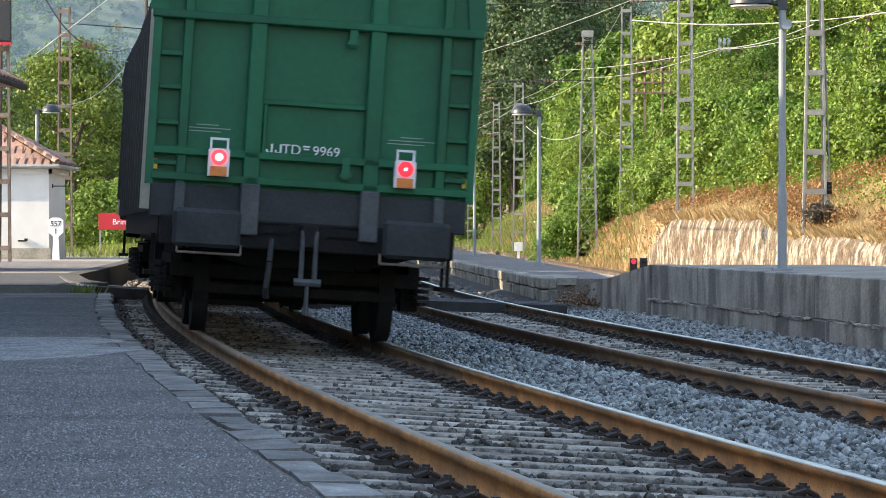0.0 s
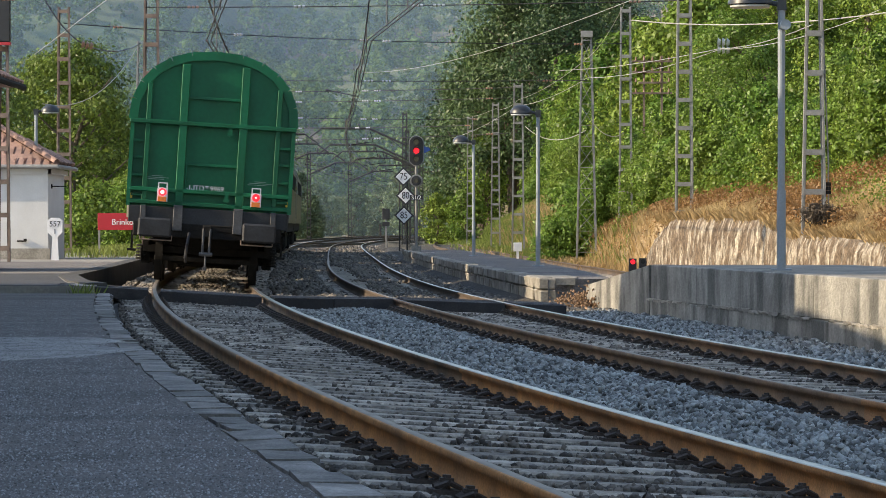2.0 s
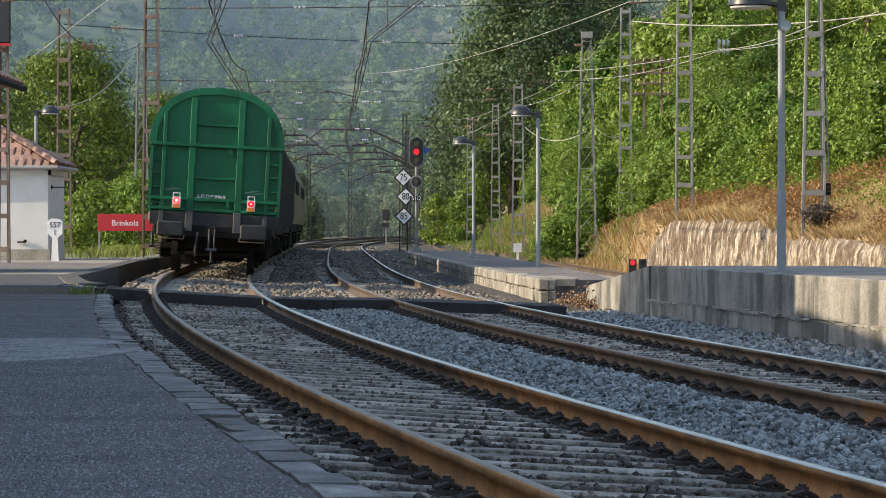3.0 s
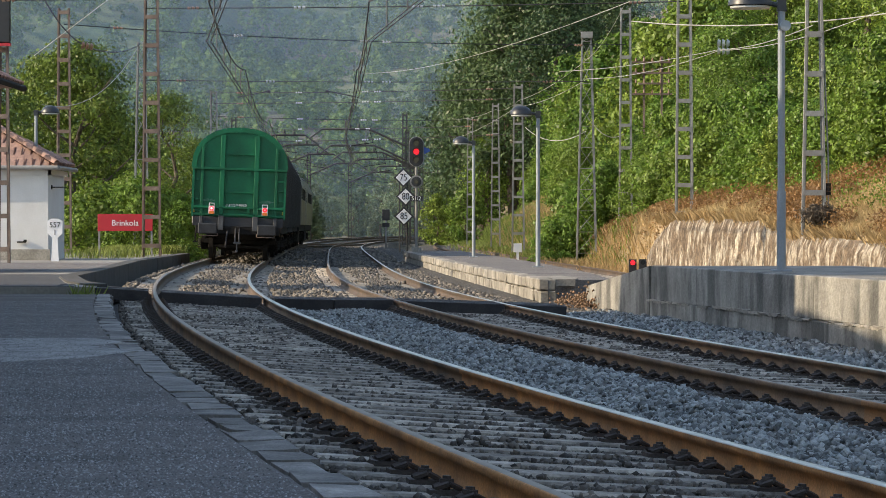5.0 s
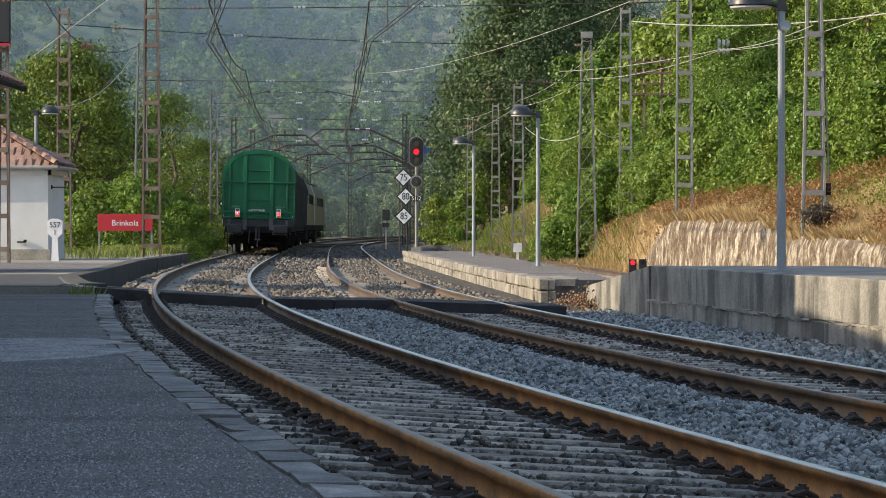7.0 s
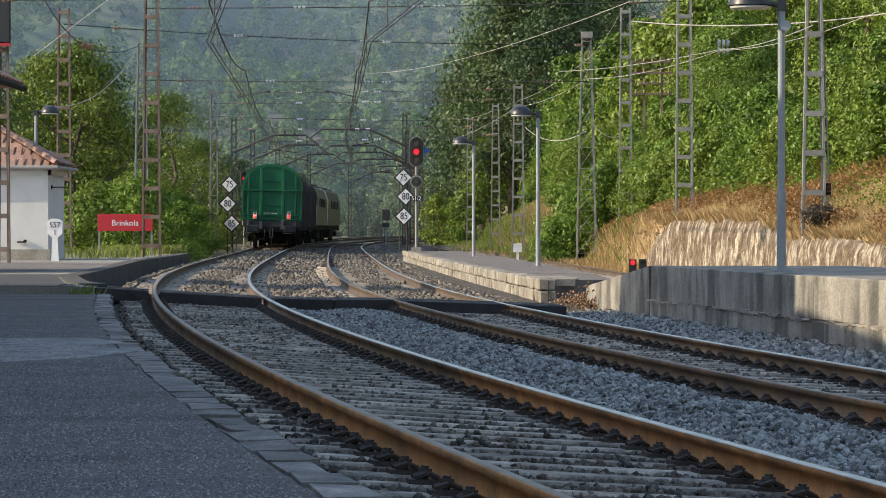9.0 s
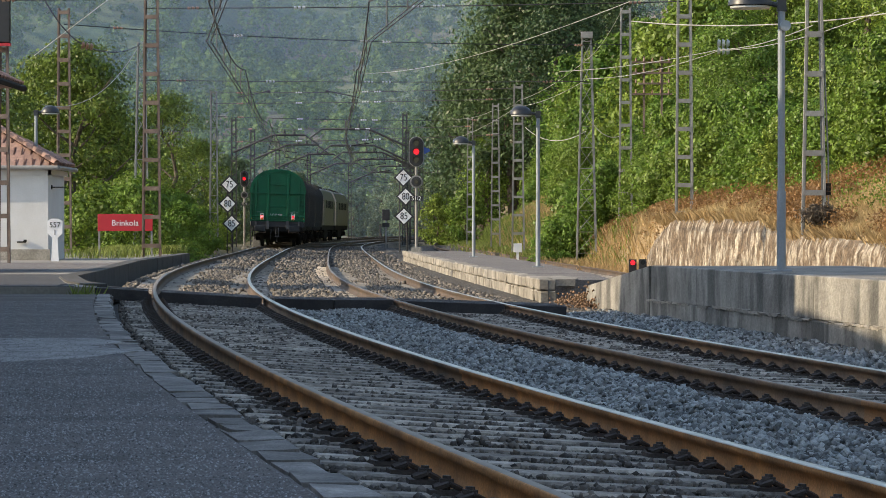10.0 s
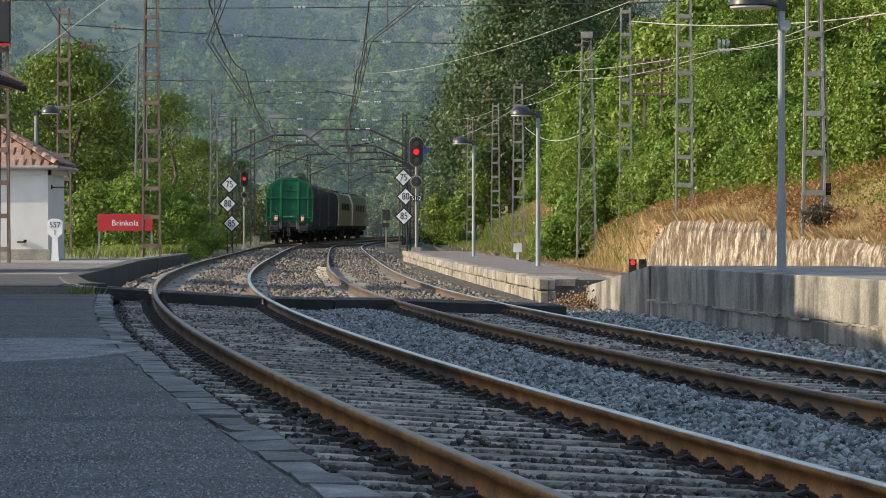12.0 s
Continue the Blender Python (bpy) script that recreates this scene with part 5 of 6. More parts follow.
def build_overhead():
    for off, lab in ((0.0, "overhead contact line above the platform track"), (OFF2, "overhead contact line above the second track")):
        t = thing("overhead_line", None, lab, "overhead line", "overhead lines")
        stops = [-25, 25, 69, 99, 145, 190, 212, 240, 275, 318, 380]
        for k, (ya, yb) in enumerate(zip(stops[:-1], stops[1:])):
            stag = 0.1 if k % 2 else -0.1
            a, b = Vector((line_x(ya, off + stag), ya, 5.4)), Vector((line_x(yb, off - stag), yb, 5.4))
            up = Vector((0, 0, 0.95))
            for q in (-0.05, 0.05):
                cable("contact_wire", [a + Vector((q, 0, 0)), b + Vector((q, 0, 0))], 0.013, WIRE, "", 0.0, 1, t)
            cable("messenger_wire", [a + up, b + up], 0.02, WIRE, "", (yb - ya) * 0.014, 10, t)
            n = max(4, int((yb - ya) / 4.5))
            for i in range(1, n):
                f = i / n
                p = a.lerp(b, f)
                bm = bmesh.new()
                rod(bm, p, p + up - Vector((0, 0, (yb - ya) * 0.014 * 4 * f * (1 - f))), 0.013, 4)
                part("dropper", bm, WIRE, t)
    spans = (((-12.4, 72, 6.6), (8.6, 66, 6.55), 0.1), ((-8.9, 88, 7.6), (7.06, 86, 7.65), 0.05), ((-12.9, 100, 7.95), (6.96, 112, 8.0), 0.22), ((-11.5, 112, 6.65), (5.5, 112, 6.6), 0.05),
             ((-11.7, 150, 7.9), (3.66, 143, 7.8), 0.06), ((-11.7, 150, 7.35), (3.66, 143, 7.3), 0.05), ((-11.7, 150, 6.7), (3.04, 160, 6.9), 0.1), ((-13.8, 190, 7.4), (3.04, 172, 7.0), 0.1),
             ((-11.7, 150, 5.4), (3.66, 143, 5.6), 0.1))
    for a, b, sag in spans:
        t = thing("cross_span", None, "thin cross-span wire with insulators between masts", "overhead line", "cross spans")
        cable("wire", [a, b], 0.016, WIRE, "", sag, 16, t)
        A, B = Vector(a), Vector(b)
        for f, mt in ((0.08, CERAMIC), (0.28, GLASS_INS), (0.5, GLASS_INS), (0.54, GLASS_INS), (0.9, CERAMIC)):
            p = A.lerp(B, f) - Vector((0, 0, sag * 4 * f * (1 - f)))
            insulators(t, p, B - A, mt, 3, 0.05)
    for y in (99.0,):
        for off, sd in ((0.0, 1), (OFF2, -1)):
            t = thing("pull_off", None, "slim dark pull-off arm holding the contact wires", "overhead line", "pull-off arms")
            x = line_x(y, off)
            bm = bmesh.new()
            rod(bm, (x - 0.15 * sd, y, 5.42), (x + 0.85 * sd, y, 5.62), 0.018, 6)
            rod(bm, (x + 0.85 * sd, y, 5.62), (x + 0.95 * sd, y, 5.62), 0.045, 8)
            part("arm", bm, WIRE, t)
            cable("hanger", [(x + 0.9 * sd, y, 5.62), (x + 0.9 * sd, y, 7.4)], 0.01, WIRE, "", 0, 1, t)
            insulators(t, (x, y, 6.3), (0, 0, 1), DARK_STEEL, 2, 0.035)
    pale = "pale aerial cable strung between the masts"
    for pts, sag, r in (([(-4.7, 170, 9.95), (4.77, 75, 6.8)], 0.5, 0.009),
                        ([(4.44, 112, 6.98), (8.0, 85, 6.18), (7.8, 62, 5.3)], 0.12, 0.01),
                        ([(0.63, 205, 7.2), (3.6, 143, 6.9), (5.5, 112, 6.7), (7.98, 85, 6.15), (9.8, 66, 5.9)], 0.2, 0.009),
                        ([(0.63, 205, 8.6), (3.04, 170, 7.85), (3.66, 143, 7.2), (5.5, 112, 7.45), (5.55, 90, 7.85)], 0.2, 0.008),
                        ([(4.0, 143, 5.9), (5.45, 112, 4.7)], 0.5, 0.014), ([(5.7, 112, 5.0), (6.9, 112, 4.6)], 0.3, 0.014),
                        ([(4.8, 75, 6.3), (9.7, 62, 5.6)], 0.2, 0.014),
                        ([(-11.6, 111.8, 7.9), (-11.15, 81.8, 4.45)], 0.75, 0.012), ([(-13.2, 95, 6.6), (-10.0, 90, 8.2)], 0.0, 0.011)):
        cable("aerial_cable", pts, r, CABLE_PALE, pale, sag)
    cable("aerial_cable", [(-12.3, 90, 8.2), (-10.95, 90, 6.6), (-11.5, 111.7, 8.0)], 0.022, BLACK, "thick black aerial cable hanging towards a mast", 0.25)
    t = thing("cable_insulator", None, "pale ceramic insulators strung on a cable", "insulator")
    insulators(t, (7.94, 84.9, 6.14), (1, -0.2, -0.05), GLASS_INS, 3, 0.12)
    insulators(t, (7.94, 84.9, 6.36), (1, -0.2, -0.05), GLASS_INS, 3, 0.13)
    t = thing("cable_insulator", None, "brown ceramic insulator on the black cable", "insulator")
    insulators(t, (-11.05, 90, 6.62), (1, 0, -0.2), CERAMIC, 3, 0.13)


def build_insulator_rack():
    r = thing("insulator_rack", pose(8.8, 125, ground_z(8.8, 125) - 0.1), "rusty telegraph pole with brown cross-arms and insulators", "telegraph pole")
    top = 8.4 - ground_z(8.8, 125)
    for x in (-0.25, 0.5):
        part("pole", boxes(((x, 0, top / 2), (0.09, 0.09, top))), RUSTY_MAST, r)
    for k in range(4):
        z = top - 0.25 - 0.45 * k
        part("cross_arm", boxes(((0.1, -0.08, z), (1.7 - (k == 2) * 0.5, 0.07, 0.08))), RUSTY_MAST, r)
        for i in range(5):
            bm = bmesh.new()
            rod(bm, (-0.6 + i * 0.35, -0.08, z + 0.04), (-0.6 + i * 0.35, -0.08, z + 0.2), 0.05, 8, 0.025)
            part("insulator", bm, CERAMIC, r)


# ---------- lamps ----------
def build_street_lamp(x, y, z, h, side, label, r=0.045, hood_r=0.26):
    t = thing("street_lamp", pose(x, y, z), label, "street lamp", "platform lamps")
    bm = bmesh.new()
    rod(bm, (0, 0, 0), (0, 0, h * 0.3), r * 1.25, 14)
    rod(bm, (0, 0, h * 0.3), (0, 0, h), r, 14)
    part("pole", bm, LAMP_GREY, t, smooth=False)
    part("base_plate", boxes(((0, 0, 0.012), (0.26, 0.26, 0.024))), LAMP_GREY, t)
    bm = bmesh.new()
    rod(bm, (0, 0, h - 0.03), (side * 0.2, 0, h + 0.02), 0.035, 10)
    box(bm, (0, 0, h - 0.02), (0.12, 0.12, 0.16))
    part("arm", bm, LAMP_HOOD, t)
    bm = bmesh.new()
    bmesh.ops.create_uvsphere(bm, u_segments=20, v_segments=12, radius=hood_r)
    bmesh.ops.delete(bm, geom=[v for v in bm.verts if v.co.z < -0.02], context="VERTS")
    bmesh.ops.translate(bm, verts=bm.verts, vec=(side * (0.2 + hood_r * 0.75), 0, h - 0.02))
    for v in bm.verts:
        v.co.z = h - 0.02 + (v.co.z - h + 0.02) * 0.8
    hood = part("hood", bm, LAMP_HOOD, t, "dark domed lamp hood", smooth=True)
    bm = bmesh.new()
    rod(bm, (side * (0.2 + hood_r * 0.75), 0, h - 0.06), (side * (0.2 + hood_r * 0.75), 0, h - 0.03), hood_r * 0.9, 18)
    part("diffuser", bm, GLASS_INS, t)
    return t


def build_lamps():
    build_street_lamp(-11.3, 81.6, FAR_Z, 4.1, 1, "slim grey platform lamp with a domed hood beside the hut")
    build_street_lamp(2.2, 68.0, ISLE_Z, 3.55, -1, "slim grey platform lamp with a domed hood")
    build_street_lamp(0.95, 91.0, ISLE_Z, 3.55, -1, "slim grey platform lamp with a domed hood")
    t = build_street_lamp(4.56, 39.6, RIGHT_Z, 3.6, -1, "blue-grey platform lamp with a round loudspeaker", 0.05, 0.3)
    bm = bmesh.new()
    rod(bm, (0.04, -0.16, 3.3), (0.04, -0.03, 3.3), 0.07, 16)
    part("loudspeaker", bm, LAMP_GREY, t, "small round grey loudspeaker")


# ---------- signals and signs ----------
def build_signal(x, y, z, h, head_w, head_h, plate, label, blue):
    s = thing("railway_signal", pose(x, y, z), label, "railway signal", "main signals")
    bm = bmesh.new()
    rod(bm, (0, 0, 0), (0, 0, h - head_h), 0.055, 12)
    part("post", bm, GALV, s)
    bm = bmesh.new()
    pts = []
    r = head_w / 2
    for k in range(13):
        a = math.pi * k / 12
        pts.append((r * math.cos(a), h - r + r * math.sin(a)))
    for k in range(13):
        a = math.pi + math.pi * k / 12
        pts.append((r * math.cos(a), h - head_h + r + r * math.sin(a)))
    prism(bm, pts, -0.16, -0.06)
    head = part("head", bm, BLACK, s, "black rounded three-aspect signal head")
    bm = bmesh.new()
    inner = [(x_ * 1.1, h - head_h / 2 + (z_ - h + head_h / 2) * 1.05) for x_, z_ in pts]
    prism(bm, inner, -0.06, -0.045)
    part("border", bm, GALV, s, "pale rim of the signal head")
    for k in range(3):
        zc = h - head_h / 2 + (1 - k) * head_h * 0.29
        bm = bmesh.new()
        rod(bm, (0, -0.2, zc), (0, -0.155, zc), r * 0.42, 18)
        part("lens", bm, RED_GLOW_SOFT if k == 1 else DARK_GLASS, head, "lit red lens" if k == 1 else "dark lens")
        bm = bmesh.new()
        arc = [(r * 0.66 * math.cos(math.pi * i / 10), zc + r * 0.66 * math.sin(math.pi * i / 10)) for i in range(11)]
        arc += [(r * 0.58 * math.cos(math.pi * i / 10), zc + r * 0.58 * math.sin(math.pi * i / 10)) for i in range(10, -1, -1)]
        prism(bm, arc, -0.32, -0.16)
        part("visor", bm, BLACK, head)
    zd = h - head_h - 0.53 * head_h
    bm = bmesh.new()
    rod(bm, (0, -0.14, zd), (0, -0.07, zd), r * 0.95, 22)
    disc = part("round_shield", bm, GALV, s, "round shield with a dark lamp")
    bm = bmesh.new()
    rod(bm, (0, -0.2, zd), (0, -0.13, zd), r * 0.72, 20)
    part("shield_face", bm, BLACK, disc)
    bm = bmesh.new()
    rod(bm, (0, -0.23, zd), (0, -0.19, zd), r * 0.34, 16)
    part("lens", bm, DARK_GLASS, disc)
    zp = zd - head_h * 0.58
    pl = part("number_board", boxes(((0, -0.1, zp), (head_w * 0.95, 0.03, head_h * 0.19))), BLACK, s)
    words(plate, head_h * 0.19, WHITE, pl, Matrix.Translation((0, -0.122, zp)) @ FACE)
    if blue:
        bm = bmesh.new()
        prism(bm, [(0.28, h - 0.62), (0.52, h - 0.5), (0.46, h - 0.42), (0.28, h - 0.36)], 0.0, 0.02)
        part("blue_plate", bm, BLUE, s, "small blue plate")
    part("base", boxes(((0, 0, 0.1), (0.36, 0.36, 0.2))), CONCRETE, s)
    return s


def build_speed_boards(x, y, z0, items, half, label):
    s = thing("speed_boards", pose(x, y, z0), label, "speed sign", "speed boards")
    top = max(z for _, z, _ in items)
    for px_ in (-0.12, 0.16):
        bm = bmesh.new()
        rod(bm, (px_, 0.04, 0), (px_, 0.04, top - z0 + half * 0.5), 0.028, 8)
        part("post", bm, BLACK, s)
    for dx, z, n in items:
        z -= z0
        bm = bmesh.new()
        prism(bm, [(dx - half, z), (dx, z - half), (dx + half, z), (dx, z + half)], -0.03, 0.0)
        b = part("board", bm, BLACK, s, "black-edged white diamond board")
        q = half * 0.78
        bm = bmesh.new()
        prism(bm, [(dx - q, z), (dx, z - q), (dx + q, z), (dx, z + q)], -0.036, -0.031)
        part("board_face", bm, WHITE, b)
        words(n, half * 0.92, BLACK, b, Matrix.Translation((dx, -0.042, z)) @ FACE @ Matrix.Diagonal((0.85, 1.1, 1, 1)))


def build_signs():
    build_signal(-0.97, 107.0, ISLE_Z, 4.2, 0.5, 1.06, "S1/2", "tall three-aspect signal showing red on the island platform", True)
    build_signal(-11.15, 165.0, -0.2, 4.4, 0.42, 0.88, "S1/1", "three-aspect signal showing red beside the platform track", False)
    build_speed_boards(-1.5, 110.0, ISLE_Z, ((0.02, 2.9, "75"), (0.1, 2.19, "80"), (0.04, 1.45, "85")), 0.37, "three stacked diamond speed boards on the island platform")
    build_speed_boards(-10.9, 150.0, -0.4, ((0.0, 3.22, "75"), (-0.09, 2.24, "80"), (0.11, 1.23, "85")), 0.49, "three stacked diamond speed boards beside the track")
    # station name board
    n = thing("station_sign", pose(-9.95, 92.0, FAR_Z), "red station name board with white letters on two posts", "sign")
    p = part("panel", boxes(((0, 0, 1.05), (1.72, 0.05, 0.53))), RED_SIGN, n, bevel=0.008)
    words("Brinkola", 0.255, WHITE, p, Matrix.Translation((0.0, -0.03, 1.03)) @ FACE, label="white station name")
    for x in (-0.82, 0.82):
        part("post", boxes(((x, 0.05, 0.64), (0.06, 0.05, 1.28))), GALV, n)
    # kilometre board
    k = thing("kilometre_board", pose(-10.3, 78.0, FAR_Z), "white kilometre board with black figures beside the hut", "sign")
    bm = bmesh.new()
    prism(bm, [(-0.1, 0), (0.1, 0), (0.07, 0.62), (0.2, 0.74), (0.2, 1.06), (0.1, 1.13), (-0.1, 1.13), (-0.2, 1.06), (-0.2, 0.74), (-0.07, 0.62)], -0.03, 0.03)
    b = part("board", bm, WHITE, k)
    words("557", 0.2, BLACK, b, Matrix.Translation((0, -0.034, 0.96)) @ FACE)
    words("1", 0.2, BLACK, b, Matrix.Translation((0, -0.034, 0.76)) @ FACE)
    # dwarf signals behind the ramp
    for x, y, lit in ((3.55, 55.0, True), (3.78, 55.6, False)):
        d = thing("dwarf_signal", pose(x, y, -0.55), "small black dwarf signal" + (" showing a red light" if lit else " with an unlit lens"), "railway signal", "dwarf signals")
        part("body", boxes(((0, 0, 0.86), (0.14, 0.12, 0.26)), ((0, 0, 0.4), (0.06, 0.06, 0.8))), BLACK, d)
        bm = bmesh.new()
        rod(bm, (0, -0.1, 0.93), (0, -0.07, 0.93), 0.045, 14)
        part("lens", bm, RED_GLOW_SOFT if lit else DARK_GLASS, d)
    # telephone box on a post, cabinets
    c = thing("signal_cabinet", pose(-3.3, 170, -0.5), "dark metal cabinet on a post with a number plate", "cabinet")
    part("box", boxes(((0, 0, 2.25), (0.44, 0.2, 0.64))), GREY_PAINT, c, bevel=0.02)
    part("post", boxes(((0, 0.02, 1.0), (0.1, 0.1, 2.0))), GALV, c)
    part("plate", boxes(((0.0, -0.06, 1.68), (0.42, 0.03, 0.24))), BLACK, c)
    for x, y, w, h, lab in ((-11.75, 185, 0.45, 1.0, "grey metal lineside cabinet"), (-2.9, 176, 0.8, 0.6, "low grey lineside equipment box"), (-2.2, 168, 0.5, 0.45, "low grey lineside equipment box"),
                            (-11.9, 120, 0.8, 0.45, "low concrete lineside box"), (3.55, 74, 0.62, 0.34, "low concrete cable box beside the siding"), (1.9, 104, 0.14, 0.6, "short grey marker post")):
        c = thing("lineside_box", pose(x, y, ground_z(x, y) if x < -11 or x > 3 else -0.5), lab, "cabinet", "lineside boxes")
        part("body", boxes(((0, 0, h / 2), (w, min(w, 0.4), h))), CONCRETE_PALE, c, bevel=0.02)
        part("lid", boxes(((0, 0, h + 0.02), (w + 0.06, min(w, 0.4) + 0.06, 0.05))), CONCRETE_PALE, c)
    m = thing("marker_board", pose(3.05, 120.0, ground_z(3.05, 120.0)), "small white trackside marker board on a post", "sign")
    part("board", boxes(((0, 0, 0.75), (0.34, 0.03, 0.36))), WHITE, m, bevel=0.008)
    part("post", boxes(((0, 0.03, 0.35), (0.1, 0.04, 0.8))), WHITE, m)
    # display on the post
    d = thing("display_panel", pose(-11.3, 73.7, 5.62), "black hanging departure display with a red lower edge", "display")
    part("case", boxes(((0, 0, 0.7), (0.9, 0.2, 1.3))), BLACK, d, bevel=0.02)
    part("edge_strip", boxes(((0, 0, 0.0), (0.92, 0.22, 0.07))), RED_SIGN, d)
    part("bracket", boxes(((0.22, 0.14, 0.6), (0.1, 0.12, 0.1))), DARK_IRON, d)


# ---------- hut ----------
def tile_mesh(length=0.42, r=0.11):
    bm = bmesh.new()
    n = 6
    rows = []
    for j, (yy, rr) in enumerate(((0, r), (length, r * 0.86))):
        for lift in (0.0, -0.016):
            rows.append([bm.verts.new(((rr + lift) * math.cos(math.pi * k / n), yy, (rr + lift) * math.sin(math.pi * k / n))) for k in range(n + 1)])
    o0, i0, o1, i1 = rows
    for k in range(n):
        bm.faces.new((o0[k], o0[k + 1], o1[k + 1], o1[k]))
        bm.faces.new((i0[k + 1], i0[k], i1[k], i1[k + 1]))
        bm.faces.new((o0[k + 1], o0[k], i0[k], i0[k + 1]))
    bmesh.ops.recalc_face_normals(bm, faces=bm.faces[:])
    return piece_mesh("roof_tile", bm, TILE)


TILES = tile_mesh()


def tiled_slope(parent, origin, right, up, cols_at, rows, rnd, gap=0.23, run=0.34):
    """Barrel tiles on a slope; cols_at gives the span of columns for a row."""
    r, u = Vector(right).normalized(), Vector(up).normalized()
    n = r.cross(u)
    rot = Matrix((r, u, n)).transposed().to_4x4()
    for j in range(rows):
        a, b = cols_at(j)
        k = a
        while k <= b:
            p = Vector(origin) + r * k + u * (j * run) + n * (0.01 + 0.012 * (j % 2))
            shared("roof_tile", TILES, parent, Matrix.Translation(p) @ rot @ pose(rnd.uniform(-0.008, 0.008), 0, 0, rnd.uniform(0, 2), 0, rnd.uniform(-2.5, 2.5)))
            k += gap


def build_hut():
    x0, x1, y0, y1, ze = -16.0, -10.75, 80.0, 83.4, 2.5
    h = thing("lineside_hut", pose(0, 0, FAR_Z), "small white rendered hut with a hipped terracotta roof", "hut")
    for c, sz in ((((x0 + x1) / 2, y0 + 0.1, ze / 2), (x1 - x0, 0.2, ze)), (((x0 + x1) / 2, y1 - 0.1, ze / 2), (x1 - x0, 0.2, ze)),
                  ((x1 - 0.1, (y0 + y1) / 2, ze / 2), (0.2, y1 - y0 - 0.404, ze)), ((x0 + 0.1, (y0 + y1) / 2, ze / 2), (0.2, y1 - y0 - 0.404, ze))):
        part("wall", boxes((c, sz)), WHITE_WALL, h)
    part("cornice", boxes(((x1 - 2.6, y0 - 0.05, ze - 0.1), (5.4, 0.1, 0.14)), ((x1 + 0.05, (y0 + y1) / 2, ze - 0.1), (0.1, y1 - y0 + 0.2, 0.14))), WHITE_WALL, h)
    part("plinth", boxes(((x1 - 2.6, y0 - 0.02, 0.15), (5.3, 0.04, 0.3))), CONCRETE_PALE, h)
    part("wall_bracket", boxes(((x1 + 0.2, y0 + 0.6, 2.0), (0.44, 0.03, 0.03)), ((x1 + 0.02, y0 + 0.6, 2.0), (0.03, 0.05, 0.12))), DARK_IRON, h)
    part("wall_hook", boxes(((x1 - 0.72, y0 - 0.05, 0.5), (0.24, 0.05, 0.04)), ((x1 - 0.62, y0 - 0.06, 0.53), (0.08, 0.06, 0.07))), DARK_IRON, h)
    bm = bmesh.new()
    for a, b in (((x0 - 0.2, y0 - 0.3, ze + 0.02), (x1 + 0.3, y0 - 0.3, ze + 0.02)), ((x1 + 0.3, y0 - 0.3, ze + 0.02), (x1 + 0.3, y1 + 0.3, ze + 0.02))):
        rod(bm, a, b, 0.06, 8)
    part("gutter", bm, GALV, h)
    # hipped roof body
    mid = (y0 + y1) / 2
    rise, run = 1.1, 1.98
    bm = bmesh.new()
    v = [bm.verts.new(p) for p in ((x0 - 0.25, y0 - 0.27, ze + 0.05), (x1 + 0.27, y0 - 0.27, ze + 0.05), (x1 + 0.27, y1 + 0.27, ze + 0.05), (x0 - 0.25, y1 + 0.27, ze + 0.05),
                                   (x0 + run, mid, ze + 0.05 + rise), (x1 + 0.27 - run, mid, ze + 0.05 + rise))]
    for f in ((0, 1, 5, 4), (1, 2, 5), (2, 3, 4, 5), (3, 0, 4), (3, 2, 1, 0)):
        bm.faces.new([v[i] for i in f])
    roof = part("roof", bm, TILE, h)
    rnd = random.Random(9)
    up = (0, run, rise)
    L = math.hypot(run, rise)
    rows = int(L / 0.34)
    tiled_slope(roof, (x1 + 0.2, y0 - 0.27, ze + 0.08), (-1, 0, 0), up, lambda j: (0.02 + run * (j * 0.34 / L), 4.6), rows, rnd)
    tiled_slope(roof, (x1 + 0.27, y0 - 0.2, ze + 0.08), (0, 1, 0), (-run, 0, rise), lambda j: (0.05 + run * (j * 0.34 / L), y1 - y0 + 0.3 - run * (j * 0.34 / L)), rows, rnd)
    hip = Vector((-run, run, rise))
    for k in range(8):
        p = Vector((x1 + 0.27, y0 - 0.27, ze + 0.1)) + hip * (k / 8)
        d = hip.normalized()
        sidev = d.cross(Vector((0, 0, 1))).normalized()
        rot = Matrix((sidev, d, sidev.cross(d))).transposed().to_4x4()
        shared("ridge_tile", TILES, roof, Matrix.Translation(p + Vector((0, 0, 0.03))) @ rot)
    # eaves of the building next to the platform
    s = thing("shelter", pose(0, 0, FAR_Z), "platform shelter with tiled eaves and a gutter", "shelter")
    part("wall", boxes(((-12.0, 60.0, 1.95), (5.0, 4.0, 3.9))), WHITE_WALL, s)
    bm = bmesh.new()
    prism(bm, [(-8.95, 3.85), (-15.0, 3.85), (-12.0, 5.2)], 57.6, 62.4)
    r2 = part("roof", bm, TILE, s)
    bm = bmesh.new()
    rod(bm, (-8.9, 57.6, 3.85), (-8.9, 62.4, 3.85), 0.07, 8)
    part("gutter", bm, DARK_IRON, s)
    tiled_slope(r2, (-8.93, 57.65, 3.88), (0, 1, 0), (-3.05, 0, 1.35), lambda j: (0.05, 4.7), 3, rnd)


